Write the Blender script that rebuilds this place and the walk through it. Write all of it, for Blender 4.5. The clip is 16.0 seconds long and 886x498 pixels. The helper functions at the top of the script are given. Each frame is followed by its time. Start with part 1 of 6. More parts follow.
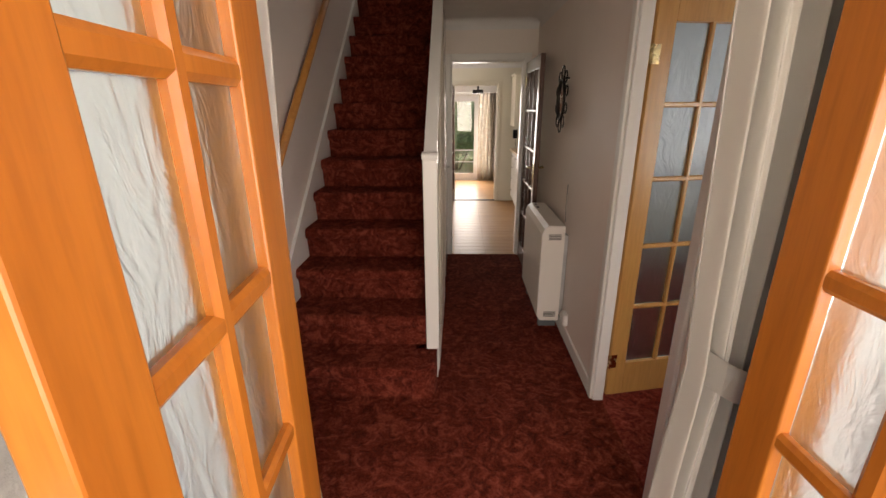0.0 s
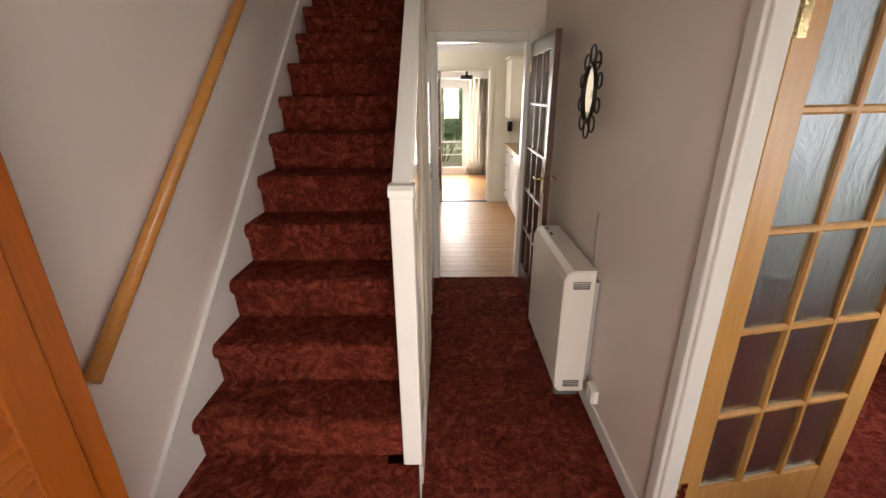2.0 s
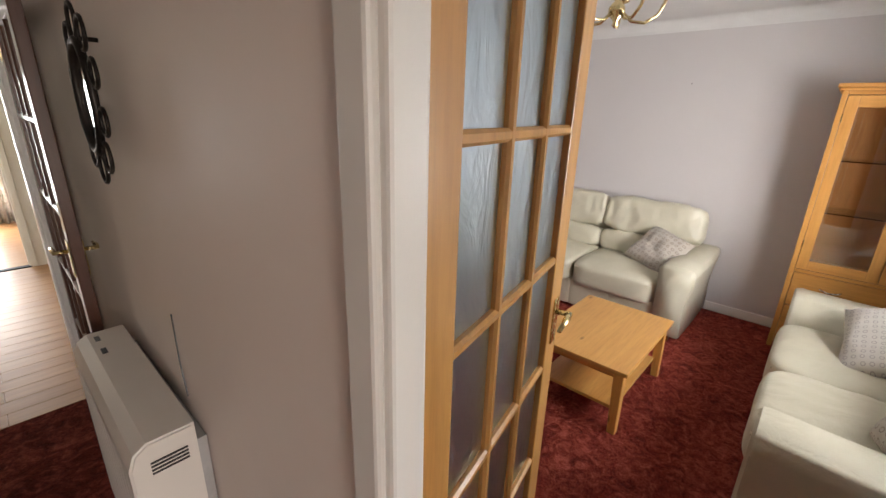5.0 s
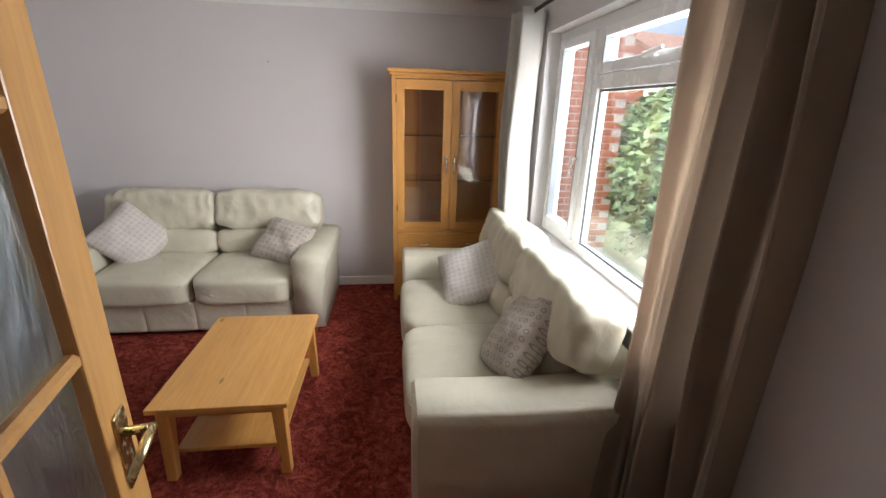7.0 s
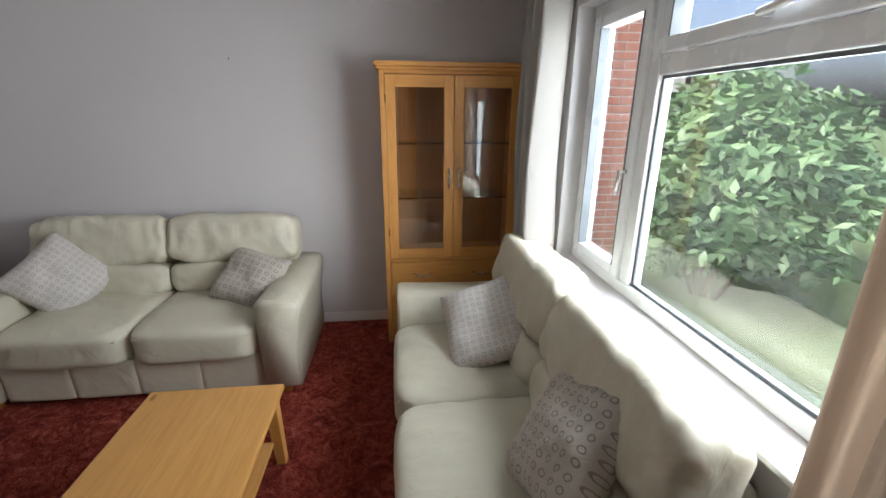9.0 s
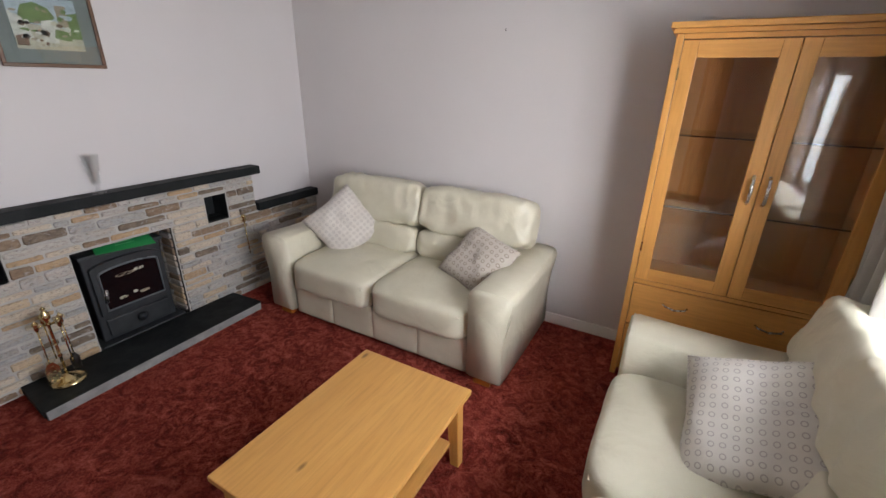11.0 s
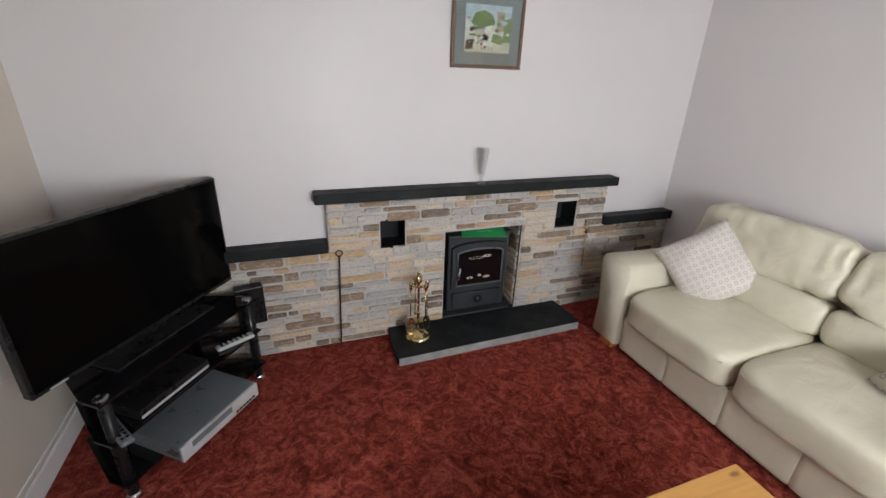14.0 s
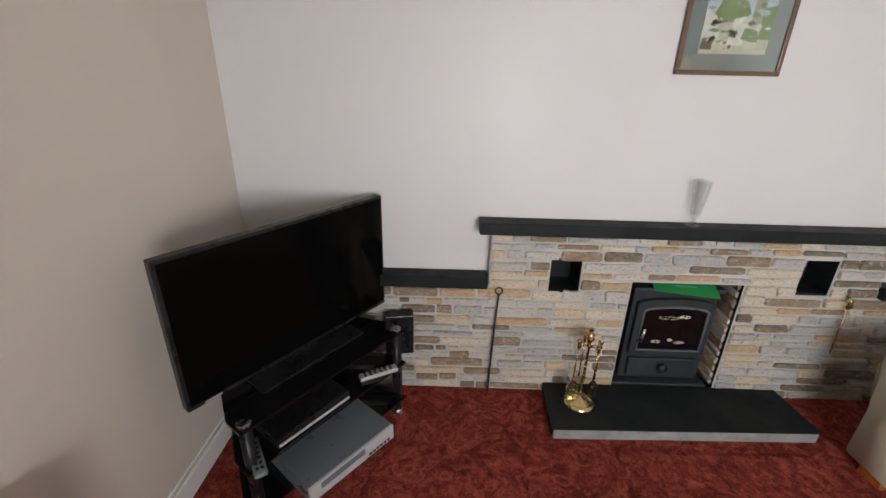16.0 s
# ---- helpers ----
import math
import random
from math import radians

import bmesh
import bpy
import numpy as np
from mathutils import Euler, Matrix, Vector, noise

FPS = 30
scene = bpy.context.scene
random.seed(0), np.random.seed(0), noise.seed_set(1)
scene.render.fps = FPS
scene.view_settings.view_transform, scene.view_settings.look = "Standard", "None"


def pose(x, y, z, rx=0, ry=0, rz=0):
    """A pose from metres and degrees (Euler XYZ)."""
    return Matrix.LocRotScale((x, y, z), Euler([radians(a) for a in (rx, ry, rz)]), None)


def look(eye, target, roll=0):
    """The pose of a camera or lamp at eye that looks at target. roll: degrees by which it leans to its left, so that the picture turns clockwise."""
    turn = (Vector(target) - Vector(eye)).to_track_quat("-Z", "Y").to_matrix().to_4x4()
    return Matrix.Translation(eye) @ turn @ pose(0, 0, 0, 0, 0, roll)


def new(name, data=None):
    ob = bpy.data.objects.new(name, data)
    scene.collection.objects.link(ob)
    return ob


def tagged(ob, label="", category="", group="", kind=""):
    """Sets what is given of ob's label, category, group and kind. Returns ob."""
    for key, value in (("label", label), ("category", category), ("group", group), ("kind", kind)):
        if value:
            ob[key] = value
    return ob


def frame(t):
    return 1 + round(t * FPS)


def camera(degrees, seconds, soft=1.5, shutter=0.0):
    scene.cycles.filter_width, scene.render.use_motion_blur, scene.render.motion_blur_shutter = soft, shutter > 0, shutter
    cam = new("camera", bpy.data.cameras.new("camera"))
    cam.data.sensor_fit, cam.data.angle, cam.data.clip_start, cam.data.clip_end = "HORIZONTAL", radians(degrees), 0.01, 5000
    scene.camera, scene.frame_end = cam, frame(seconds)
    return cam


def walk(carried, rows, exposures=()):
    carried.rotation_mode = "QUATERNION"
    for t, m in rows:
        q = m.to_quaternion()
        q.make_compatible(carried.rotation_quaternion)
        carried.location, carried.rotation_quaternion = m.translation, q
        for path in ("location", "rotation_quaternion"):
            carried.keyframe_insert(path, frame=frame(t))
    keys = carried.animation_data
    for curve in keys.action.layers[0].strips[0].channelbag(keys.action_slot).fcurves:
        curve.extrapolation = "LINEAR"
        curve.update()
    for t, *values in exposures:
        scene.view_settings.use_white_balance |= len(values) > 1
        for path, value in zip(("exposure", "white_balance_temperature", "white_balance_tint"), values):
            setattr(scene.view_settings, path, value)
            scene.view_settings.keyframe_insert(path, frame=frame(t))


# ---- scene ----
cam = camera(93.0, 16.0)
PATH = [
    (0, (1.397, 1.627, 1.561), (1.322, 3.521, 0.923), -0.5),
    (0.5, (1.437, 1.849, 1.539), (1.415, 3.735, 0.875), -0.7),
    (1, (1.488, 2.067, 1.537), (1.469, 3.943, 0.844), -0.4),
    (1.5, (1.466, 2.246, 1.541), (1.455, 4.117, 0.836), -0.3),
    (2, (1.389, 2.51, 1.618), (1.371, 4.383, 0.918), -0.6),
    (2.5, (1.381, 2.659, 1.679), (1.367, 4.536, 0.988), -0.5),
    (3, (1.451, 2.858, 1.688), (1.427, 4.734, 0.998), -0.5),
    (3.5, (1.552, 3.023, 1.672), (1.68, 4.901, 0.995), 0.3),
    (4, (1.613, 3.19, 1.648), (2.222, 4.986, 1.01), -1.0),
    (4.4, (1.699, 3.271, 1.66), (2.726, 4.854, 0.996), -1.2),
    (4.5, (1.689, 3.299, 1.655), (2.834, 4.802, 0.999), -0.2),
    (5, (1.874, 3.296, 1.6), (3.286, 4.566, 0.975), 1.7),
    (7.5, (2.45, 3.353, 1.563), (4.306, 2.974, 0.924), 1.4),
    (8.2, (2.752, 3.286, 1.546), (4.609, 2.903, 0.911), 1.2),
    (10.3, (3.271, 3.27, 1.558), (5.074, 3.763, 0.846), 2.0),
    (10.4, (3.306, 3.261, 1.567), (5.082, 3.82, 0.837), 2.3),
    (10.5, (3.295, 3.245, 1.561), (5.049, 3.883, 0.842), 1.9),
    (11, (3.324, 3.229, 1.583), (4.946, 4.13, 0.836), 1.1),
    (11.5, (3.321, 3.318, 1.572), (4.864, 4.353, 0.831), 1.4),
    (12, (3.321, 3.422, 1.569), (4.781, 4.571, 0.828), 1.6),
    (12.5, (3.275, 3.545, 1.571), (4.665, 4.772, 0.822), 2.0),
    (13, (3.268, 3.598, 1.576), (4.467, 5.006, 0.815), 1.4),
    (13.5, (3.282, 3.669, 1.566), (4.231, 5.258, 0.807), 1.8),
    (14, (3.292, 3.731, 1.576), (3.943, 5.457, 0.803), 2.1),
    (14.5, (3.291, 3.762, 1.582), (3.647, 5.568, 0.801), 2.1),
    (15, (3.287, 3.807, 1.578), (3.362, 5.645, 0.793), 1.1),
    (15.5, (3.272, 3.922, 1.568), (3.258, 5.767, 0.798), 1.7),
    (16, (3.263, 4.143, 1.573), (3.233, 5.994, 0.818), 1.3),
]
EXPOSURES = [(0.0, -0.2, 7700, 18), (0.5, 0.3, 7700, 17), (1.5, 0.5, 7700, 17), (2.0, 0.5, 7200, 15), (3.0, 0.6, 6300, 11), (3.5, 0.5, 6200, 10), (4.5, 0.35, 6200, 9), (5.0, 0.35, 6900, 15), (7.5, 0.0, 6400, 12), (8.2, -0.2, 6200, 10), (10.5, -0.1, 6300, 12), (11.0, 0.22, 6500, 15), (12.5, 0.38, 6500, 13), (14.5, 0.58, 6500, 12), (16.0, 0.6, 6700, 12)]
walk(cam, [(t, look(eye, target, roll)) for t, eye, target, roll in PATH], EXPOSURES)

# ---- world, sun, large lights ----
world = bpy.data.worlds.new("sky")
scene.world = world
world.use_nodes = True
wn = world.node_tree.nodes
sky = wn.new("ShaderNodeTexSky")
sky.sky_type, sky.sun_disc = "NISHITA", False
sky.sun_elevation, sky.sun_rotation = radians(54), radians(340)
sky.air_density, sky.dust_density = 0.7, 8.0
world.node_tree.links.new(sky.outputs[0], wn["Background"].inputs[0])
wn["Background"].inputs[1].default_value = 0.50

sun_data = bpy.data.lights.new("sun", "SUN")
sun_data.energy, sun_data.angle, sun_data.color = 3.0, radians(20), (1.0, 0.96, 0.9)
sun = new("sun", sun_data)
sun.matrix_world = look((1, 8, 12), (4.0, 0.0, 0))


def window_light(name, at, target, w, h, watts, color=(0.93, 0.97, 1.0)):
    d = bpy.data.lights.new(name, "AREA")
    d.shape, d.size, d.size_y, d.energy, d.color = "RECTANGLE", w, h, watts, color
    ob = new(name, d)
    ob.matrix_world = look(at, target)
    return ob


window_light("lounge_window_daylight", (4.1, 1.80, 1.55), (4.1, 4.0, 1.15), 2.4, 1.5, 200)
window_light("porch_daylight", (1.55, 0.36, 1.35), (1.55, 3.0, 1.1), 1.9, 1.9, 82, (1.0, 0.94, 0.87))
window_light("porch_side_daylight", (2.66, 1.25, 1.45), (0.4, 4.3, 1.2), 1.2, 1.5, 40, (1.0, 0.97, 0.95))
# weak fill added over the stairs; the landing has no window
window_light("stairwell_fill", (0.79, 7.2, 4.0), (0.75, 4.6, 1.2), 0.7, 0.9, 5)
window_light("garden_room_daylight", (1.5, 12.02, 1.0), (1.5, 9.0, 0.8), 1.2, 1.8, 65)
# fill added out of view in the kitchen; the wall behind it is closed
window_light("kitchen_side_fill", (-0.5, 7.6, 1.5), (1.5, 7.6, 1.2), 1.2, 1.0, 40)


# ---- materials ----
def srgb(r, g, b):
    f = lambda c: (c / 255 / 12.92) if c <= 10 else ((c / 255 + 0.055) / 1.055) ** 2.4
    return (f(r), f(g), f(b), 1)


def rgba(c):
    return (*c, 1) if len(c) == 3 else c


class Mat:
    """A node material with a Principled shader and short helpers."""

    def __init__(self, name):
        self.m = bpy.data.materials.new(name)
        self.m.use_nodes = True
        self.t = self.m.node_tree
        self.b = self.t.nodes["Principled BSDF"]
        self.co = self.t.nodes.new("ShaderNodeTexCoord")

    def node(self, kind, **ins):
        n = self.t.nodes.new(kind)
        for k, v in ins.items():
            n.inputs[k.replace("_", " ")].default_value = v
        return n

    def link(self, a, b):
        self.t.links.new(a, b)

    def coords(self, scale=(1, 1, 1), rot=(0, 0, 0), space="Object"):
        n = self.node("ShaderNodeMapping")
        n.inputs["Scale"].default_value, n.inputs["Rotation"].default_value = scale, rot
        self.link(self.co.outputs[space], n.inputs[0])
        return n.outputs[0]

    def noise(self, scale, detail=4, stretch=(1, 1, 1), rough=0.55, distort=0.0):
        n = self.node("ShaderNodeTexNoise", Scale=scale, Detail=detail, Roughness=rough, Distortion=distort)
        self.link(self.coords(stretch), n.inputs["Vector"])
        return n.outputs["Fac"]

    def ramp(self, fac, stops, step=False):
        n = self.node("ShaderNodeValToRGB")
        if step:
            n.color_ramp.interpolation = "CONSTANT"
        e = n.color_ramp.elements
        while len(e) < len(stops):
            e.new(0.5)
        for el, (p, c) in zip(e, stops):
            el.position, el.color = p, rgba(c)
        self.link(fac, n.inputs[0])
        return n.outputs[0]

    def mix(self, fac, a, b, mode="MIX"):
        n = self.t.nodes.new("ShaderNodeMix")
        n.data_type, n.blend_type = "RGBA", mode
        for v, i in ((fac, 0), (a, 6), (b, 7)):
            if isinstance(v, (int, float)):
                n.inputs[i].default_value = v
            elif isinstance(v, tuple):
                n.inputs[i].default_value = rgba(v)
            else:
                self.link(v, n.inputs[i])
        return n.outputs[2]

    def bump(self, height, strength=0.3, distance=0.01):
        n = self.node("ShaderNodeBump", Strength=strength, Distance=distance)
        self.link(height, n.inputs["Height"])
        if self.b.inputs["Normal"].is_linked:
            self.link(self.b.inputs["Normal"].links[0].from_socket, n.inputs["Normal"])
        self.link(n.outputs[0], self.b.inputs["Normal"])

    def base(self, c):
        if isinstance(c, tuple):
            self.b.inputs["Base Color"].default_value = rgba(c)
        else:
            self.link(c, self.b.inputs["Base Color"])

    def set(self, **kw):
        for k, v in kw.items():
            k = k.replace("_", " ")
            if isinstance(v, (int, float, tuple)):
                self.b.inputs[k].default_value = v
            else:
                self.link(v, self.b.inputs[k])
        return self


def mottled(name, c1, c2, scale=6, rough=0.6, grain=120, bump=0.1, dist=0.004, metal=0.0, rvar=0.1):
    k = Mat(name)
    a = k.noise(scale, 5)
    k.base(k.ramp(a, [(0.3, c1), (0.7, c2)]))
    k.link(k.ramp(k.noise(scale * 2.3, 3), [(0.3, (max(rough - rvar, 0.02),) * 3), (0.7, (min(rough + rvar, 1),) * 3)]), k.b.inputs["Roughness"])
    k.set(Metallic=metal)
    if bump:
        k.bump(k.noise(grain, 4), bump, dist)
    return k.m


def carpet(name, dark, mid, light):
    k = Mat(name)
    big = k.noise(1.7, 3)
    clump = k.noise(12, 5, rough=0.62, distort=1.7)
    tuft = k.noise(48, 4, (1, 1, 1), 0.65, 1.6)
    fibre = k.noise(190, 3, (1, 1, 1), 0.7)
    both = k.mix(0.38, clump, tuft)
    c = k.ramp(both, [(0.37, dark), (0.49, mid), (0.64, light)])
    c = k.mix(k.ramp(fibre, [(0.45, (0, 0, 0)), (0.8, (0.35, 0.35, 0.35))]), c, tuple(min(1, v * 1.3) for v in light[:3]))
    c = k.mix(k.ramp(big, [(0.35, (0, 0, 0)), (0.65, (0.25, 0.25, 0.25))]), c, dark)
    k.base(c)
    k.set(Roughness=0.95, Sheen_Weight=0.15, Sheen_Roughness=0.5, Sheen_Tint=rgba(light), Specular_IOR_Level=0.08)
    k.bump(clump, 1.0, 0.05)
    k.bump(tuft, 0.9, 0.02)
    k.bump(fibre, 0.5, 0.006)
    return k.m


def wood(name, c1, c2, axis="x", rough=0.4, scale=1.0, coat=0.0, knots=True):
    k = Mat(name)
    st = {"x": (0.7, 9, 9), "y": (9, 0.7, 9), "z": (9, 9, 0.7)}[axis]
    rnd = k.t.nodes.new("ShaderNodeObjectInfo").outputs["Random"]
    mp = k.node("ShaderNodeMapping")
    mp.inputs["Scale"].default_value = tuple(v * scale for v in st)
    add = k.t.nodes.new("ShaderNodeVectorMath")
    add.operation = "ADD"
    sc = k.t.nodes.new("ShaderNodeVectorMath")
    sc.operation = "SCALE"
    sc.inputs[0].default_value = (13, 7, 11)
    k.link(rnd, sc.inputs["Scale"])
    k.link(k.co.outputs["Object"], add.inputs[0])
    k.link(sc.outputs[0], add.inputs[1])
    k.link(add.outputs[0], mp.inputs[0])
    n1 = k.node("ShaderNodeTexNoise", Scale=1.6, Detail=5, Roughness=0.6, Distortion=0.8)
    k.link(mp.outputs[0], n1.inputs["Vector"])
    n2 = k.node("ShaderNodeTexNoise", Scale=9, Detail=3, Roughness=0.6)
    k.link(mp.outputs[0], n2.inputs["Vector"])
    c = k.ramp(n1.outputs["Fac"], [(0.25, c2), (0.5, tuple((a + b) / 2 for a, b in zip(c1, c2))), (0.75, c1)])
    c = k.mix(k.ramp(n2.outputs["Fac"], [(0.45, (0, 0, 0)), (0.75, (0.35, 0.35, 0.35))]), c, tuple(v * 0.62 for v in c2[:3]))
    if knots:
        vo = k.node("ShaderNodeTexVoronoi", Scale=2.6 * scale)
        k.link(k.coords(tuple(v ** 0.35 for v in st)), vo.inputs["Vector"])
        c = k.mix(k.ramp(vo.outputs["Distance"], [(0.03, (0.8, 0.8, 0.8)), (0.07, (0, 0, 0))]), c, tuple(v * 0.3 for v in c2[:3]))
    k.base(c)
    k.set(Roughness=rough, Coat_Weight=coat, Coat_Roughness=0.15)
    k.bump(n2.outputs["Fac"], 0.08, 0.003)
    return k.m


def glass(name, tint=(0.96, 0.98, 0.98), rough=0.02):
    k = Mat(name)
    tr = k.node("ShaderNodeBsdfTransparent", Color=rgba(tint))
    gl = k.node("ShaderNodeBsdfGlossy", Roughness=rough)
    lw = k.node("ShaderNodeLayerWeight", Blend=0.5)
    fr = k.ramp(lw.outputs["Facing"], [(0.0, (0.09,) * 3), (0.5, (0.13,) * 3), (0.75, (0.18,) * 3), (1.0, (0.6,) * 3)])
    mx = k.t.nodes.new("ShaderNodeMixShader")
    k.link(fr, mx.inputs[0])
    k.link(tr.outputs[0], mx.inputs[1])
    k.link(gl.outputs[0], mx.inputs[2])
    k.link(mx.outputs[0], k.t.nodes["Material Output"].inputs[0])
    return k.m


def obscure_glass(name):
    k = Mat(name)
    k.base((0.56, 0.70, 0.79))
    k.set(Roughness=0.30, Transmission_Weight=1.0, IOR=1.30)
    k.bump(k.noise(13, 3, (1, 1, 0.45), 0.5, 1.8), 0.40, 0.022)
    k.bump(k.noise(45, 3, (1, 1, 0.6), 0.5, 0.8), 0.25, 0.005)
    return k.m


M = {}
M["wall"] = mottled("hall_wall_paint", (0.76, 0.685, 0.635), (0.80, 0.725, 0.675), 1.2, 0.5, 260, 0.12, 0.003)
# door-side lounge wall: warmer than lounge_wall, darker than the hall wall
M["door_side_wall"] = mottled("warm_beige_lounge_wall", (0.60, 0.53, 0.465), (0.64, 0.57, 0.50), 1.2, 0.5, 260, 0.12, 0.003)
M["lounge_wall"] = mottled("lounge_wall_paint", (0.59, 0.56, 0.56), (0.62, 0.59, 0.59), 1.0, 0.55, 260, 0.12, 0.003)
M["ceiling"] = mottled("ceiling_paint", (0.70, 0.69, 0.68), (0.76, 0.75, 0.74), 3, 0.8, 60, 0.25, 0.006)
M["cream"] = mottled("kitchen_cream_paint", (0.74, 0.70, 0.58), (0.79, 0.75, 0.63), 1.5, 0.6, 200, 0.08)
M["white"] = mottled("white_gloss_paint", (0.755, 0.745, 0.72), (0.775, 0.765, 0.74), 2.5, 0.3, 90, 0.04, 0.002, 0.0, 0.0)
M["panel"] = mottled("yellowed_gloss_panel_paint", (0.63, 0.58, 0.50), (0.68, 0.63, 0.55), 1.3, 0.12, 30, 0.06, 0.004, 0.0, 0.04)
M["upvc"] = mottled("white_upvc", (0.80, 0.81, 0.82), (0.84, 0.85, 0.86), 2, 0.25, 60, 0.0)
M["heater"] = mottled("heater_enamel", (0.74, 0.71, 0.66), (0.79, 0.76, 0.71), 2, 0.33, 300, 0.05, 0.001, 0.0, 0.03)
M["vent"] = mottled("dark_vent_slot", (0.02, 0.02, 0.02), (0.04, 0.04, 0.04), 20, 0.6, 60, 0.0)
# hall pile toned darker, lounge pile brighter, to make up for each room's light
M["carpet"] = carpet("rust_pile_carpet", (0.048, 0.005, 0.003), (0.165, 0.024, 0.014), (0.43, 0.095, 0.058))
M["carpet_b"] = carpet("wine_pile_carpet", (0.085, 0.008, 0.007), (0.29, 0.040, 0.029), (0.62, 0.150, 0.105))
M["pine"] = wood("orange_varnished_pine", (0.50, 0.165, 0.026), (0.37, 0.105, 0.014), "z", 0.32, 1.0, 0.3)
M["pine_dark"] = wood("amber_pine_louvre", (0.37, 0.098, 0.009), (0.27, 0.060, 0.005), "z", 0.35, 1.0, 0.25)
M["pine_slat"] = wood("amber_pine_slat", (0.39, 0.105, 0.010), (0.29, 0.065, 0.006), "y", 0.35, 1.0, 0.25)
M["rail_wood"] = wood("honey_pine_rail", (0.55, 0.25, 0.07), (0.42, 0.17, 0.04), "y", 0.35)
M["door_wood"] = wood("honey_oak_door", (0.60, 0.33, 0.11), (0.47, 0.23, 0.065), "z", 0.35, 1.0, 0.2, False)
M["mahogany"] = wood("dark_mahogany_stain", (0.11, 0.042, 0.026), (0.060, 0.022, 0.014), "z", 0.3, 1.0, 0.3, False)
M["oak"] = wood("golden_oak", (0.65, 0.345, 0.098), (0.53, 0.255, 0.062), "x", 0.38, 1.0, 0.1)
M["oak_z"] = wood("golden_oak_upright", (0.74, 0.375, 0.105), (0.62, 0.285, 0.068), "z", 0.38, 1.0, 0.1)
M["oak_y"] = wood("golden_oak_crosswise", (0.74, 0.375, 0.105), (0.62, 0.285, 0.068), "y", 0.38, 1.0, 0.1)
M["oak_back"] = wood("oak_back_panel", (0.60, 0.29, 0.085), (0.46, 0.20, 0.052), "z", 0.5, 1.0, 0.0)
M["laminate"] = wood("pale_laminate", (0.52, 0.29, 0.125), (0.37, 0.185, 0.075), "x", 0.38, 0.8, 0.1, False)
M["glass"] = glass("clear_glass")
M["black_glass"] = mottled("black_glass", (0.004, 0.004, 0.005), (0.006, 0.006, 0.007), 3, 0.06, 30, 0.0, 0, 0, 0.02)
M["obscure"] = obscure_glass("obscure_glass")
M["brass"] = mottled("polished_brass", (0.66, 0.52, 0.27), (0.78, 0.64, 0.36), 30, 0.22, 80, 0.05, 0.002, 1.0)
M["chrome"] = mottled("brushed_steel", (0.55, 0.55, 0.55), (0.66, 0.66, 0.66), 20, 0.25, 80, 0.03, 0.001, 1.0)
M["black_plastic"] = mottled("black_plastic", (0.008, 0.008, 0.009), (0.014, 0.014, 0.015), 8, 0.3, 120, 0.03, 0.001)
M["screen"] = mottled("screen_glass", (0.0015, 0.0015, 0.0015), (0.0025, 0.0025, 0.0025), 2, 0.12, 50, 0.0)
M["screen"].node_tree.nodes["Principled BSDF"].inputs["Specular IOR Level"].default_value = 0.12
M["black_plastic"].node_tree.nodes["Principled BSDF"].inputs["Specular IOR Level"].default_value = 0.25
M["grey_plastic"] = mottled("slate_grey_plastic", (0.10, 0.115, 0.125), (0.13, 0.145, 0.155), 6, 0.35, 150, 0.04, 0.001)
M["silver_plastic"] = mottled("silver_plastic", (0.38, 0.38, 0.38), (0.48, 0.48, 0.48), 10, 0.35, 150, 0.03, 0.001)
M["iron"] = mottled("black_wrought_iron", (0.012, 0.010, 0.009), (0.03, 0.024, 0.02), 25, 0.45, 70, 0.15, 0.003, 0.6)
M["stove"] = mottled("stove_black_iron", (0.020, 0.023, 0.026), (0.042, 0.046, 0.05), 9, 0.5, 140, 0.2, 0.003, 0.2)
M["slate"] = mottled("dark_slate", (0.006, 0.0075, 0.008), (0.016, 0.018, 0.019), 5, 0.6, 60, 0.25, 0.006)
M["slate"].node_tree.nodes["Principled BSDF"].inputs["Specular IOR Level"].default_value = 0.22
M["slate_edge"] = mottled("grey_slate_edge", (0.20, 0.20, 0.20), (0.33, 0.33, 0.32), 14, 0.8, 60, 0.5, 0.01)
M["mortar"] = mottled("pale_mortar", (0.42, 0.41, 0.385), (0.55, 0.53, 0.49), 9, 0.95, 110, 0.6, 0.012)
M["soot"] = mottled("sooty_recess", (0.012, 0.012, 0.012), (0.03, 0.028, 0.026), 8, 0.9, 60, 0.4, 0.01)
M["white_fabric"] = mottled("cream_curtain_cloth", (0.80, 0.78, 0.745), (0.84, 0.82, 0.785), 3, 0.9, 500, 0.15, 0.002)
# near window curtain: beige cloth, its room-side shade put into the colour
M["shaded_beige_fabric"] = mottled("shaded_beige_curtain_cloth", (0.42, 0.34, 0.27), (0.475, 0.39, 0.315), 3, 0.9, 500, 0.2, 0.002)


def let_light_through(m, share, tint):
    """Thin cloth that passes part of the light from behind."""
    t = m.node_tree
    tr = t.nodes.new("ShaderNodeBsdfTranslucent")
    tr.inputs["Color"].default_value = rgba(tint)
    mx = t.nodes.new("ShaderNodeMixShader")
    mx.inputs[0].default_value = share
    t.links.new(t.nodes["Principled BSDF"].outputs[0], mx.inputs[1])
    t.links.new(tr.outputs[0], mx.inputs[2])
    t.links.new(mx.outputs[0], t.nodes["Material Output"].inputs[0])


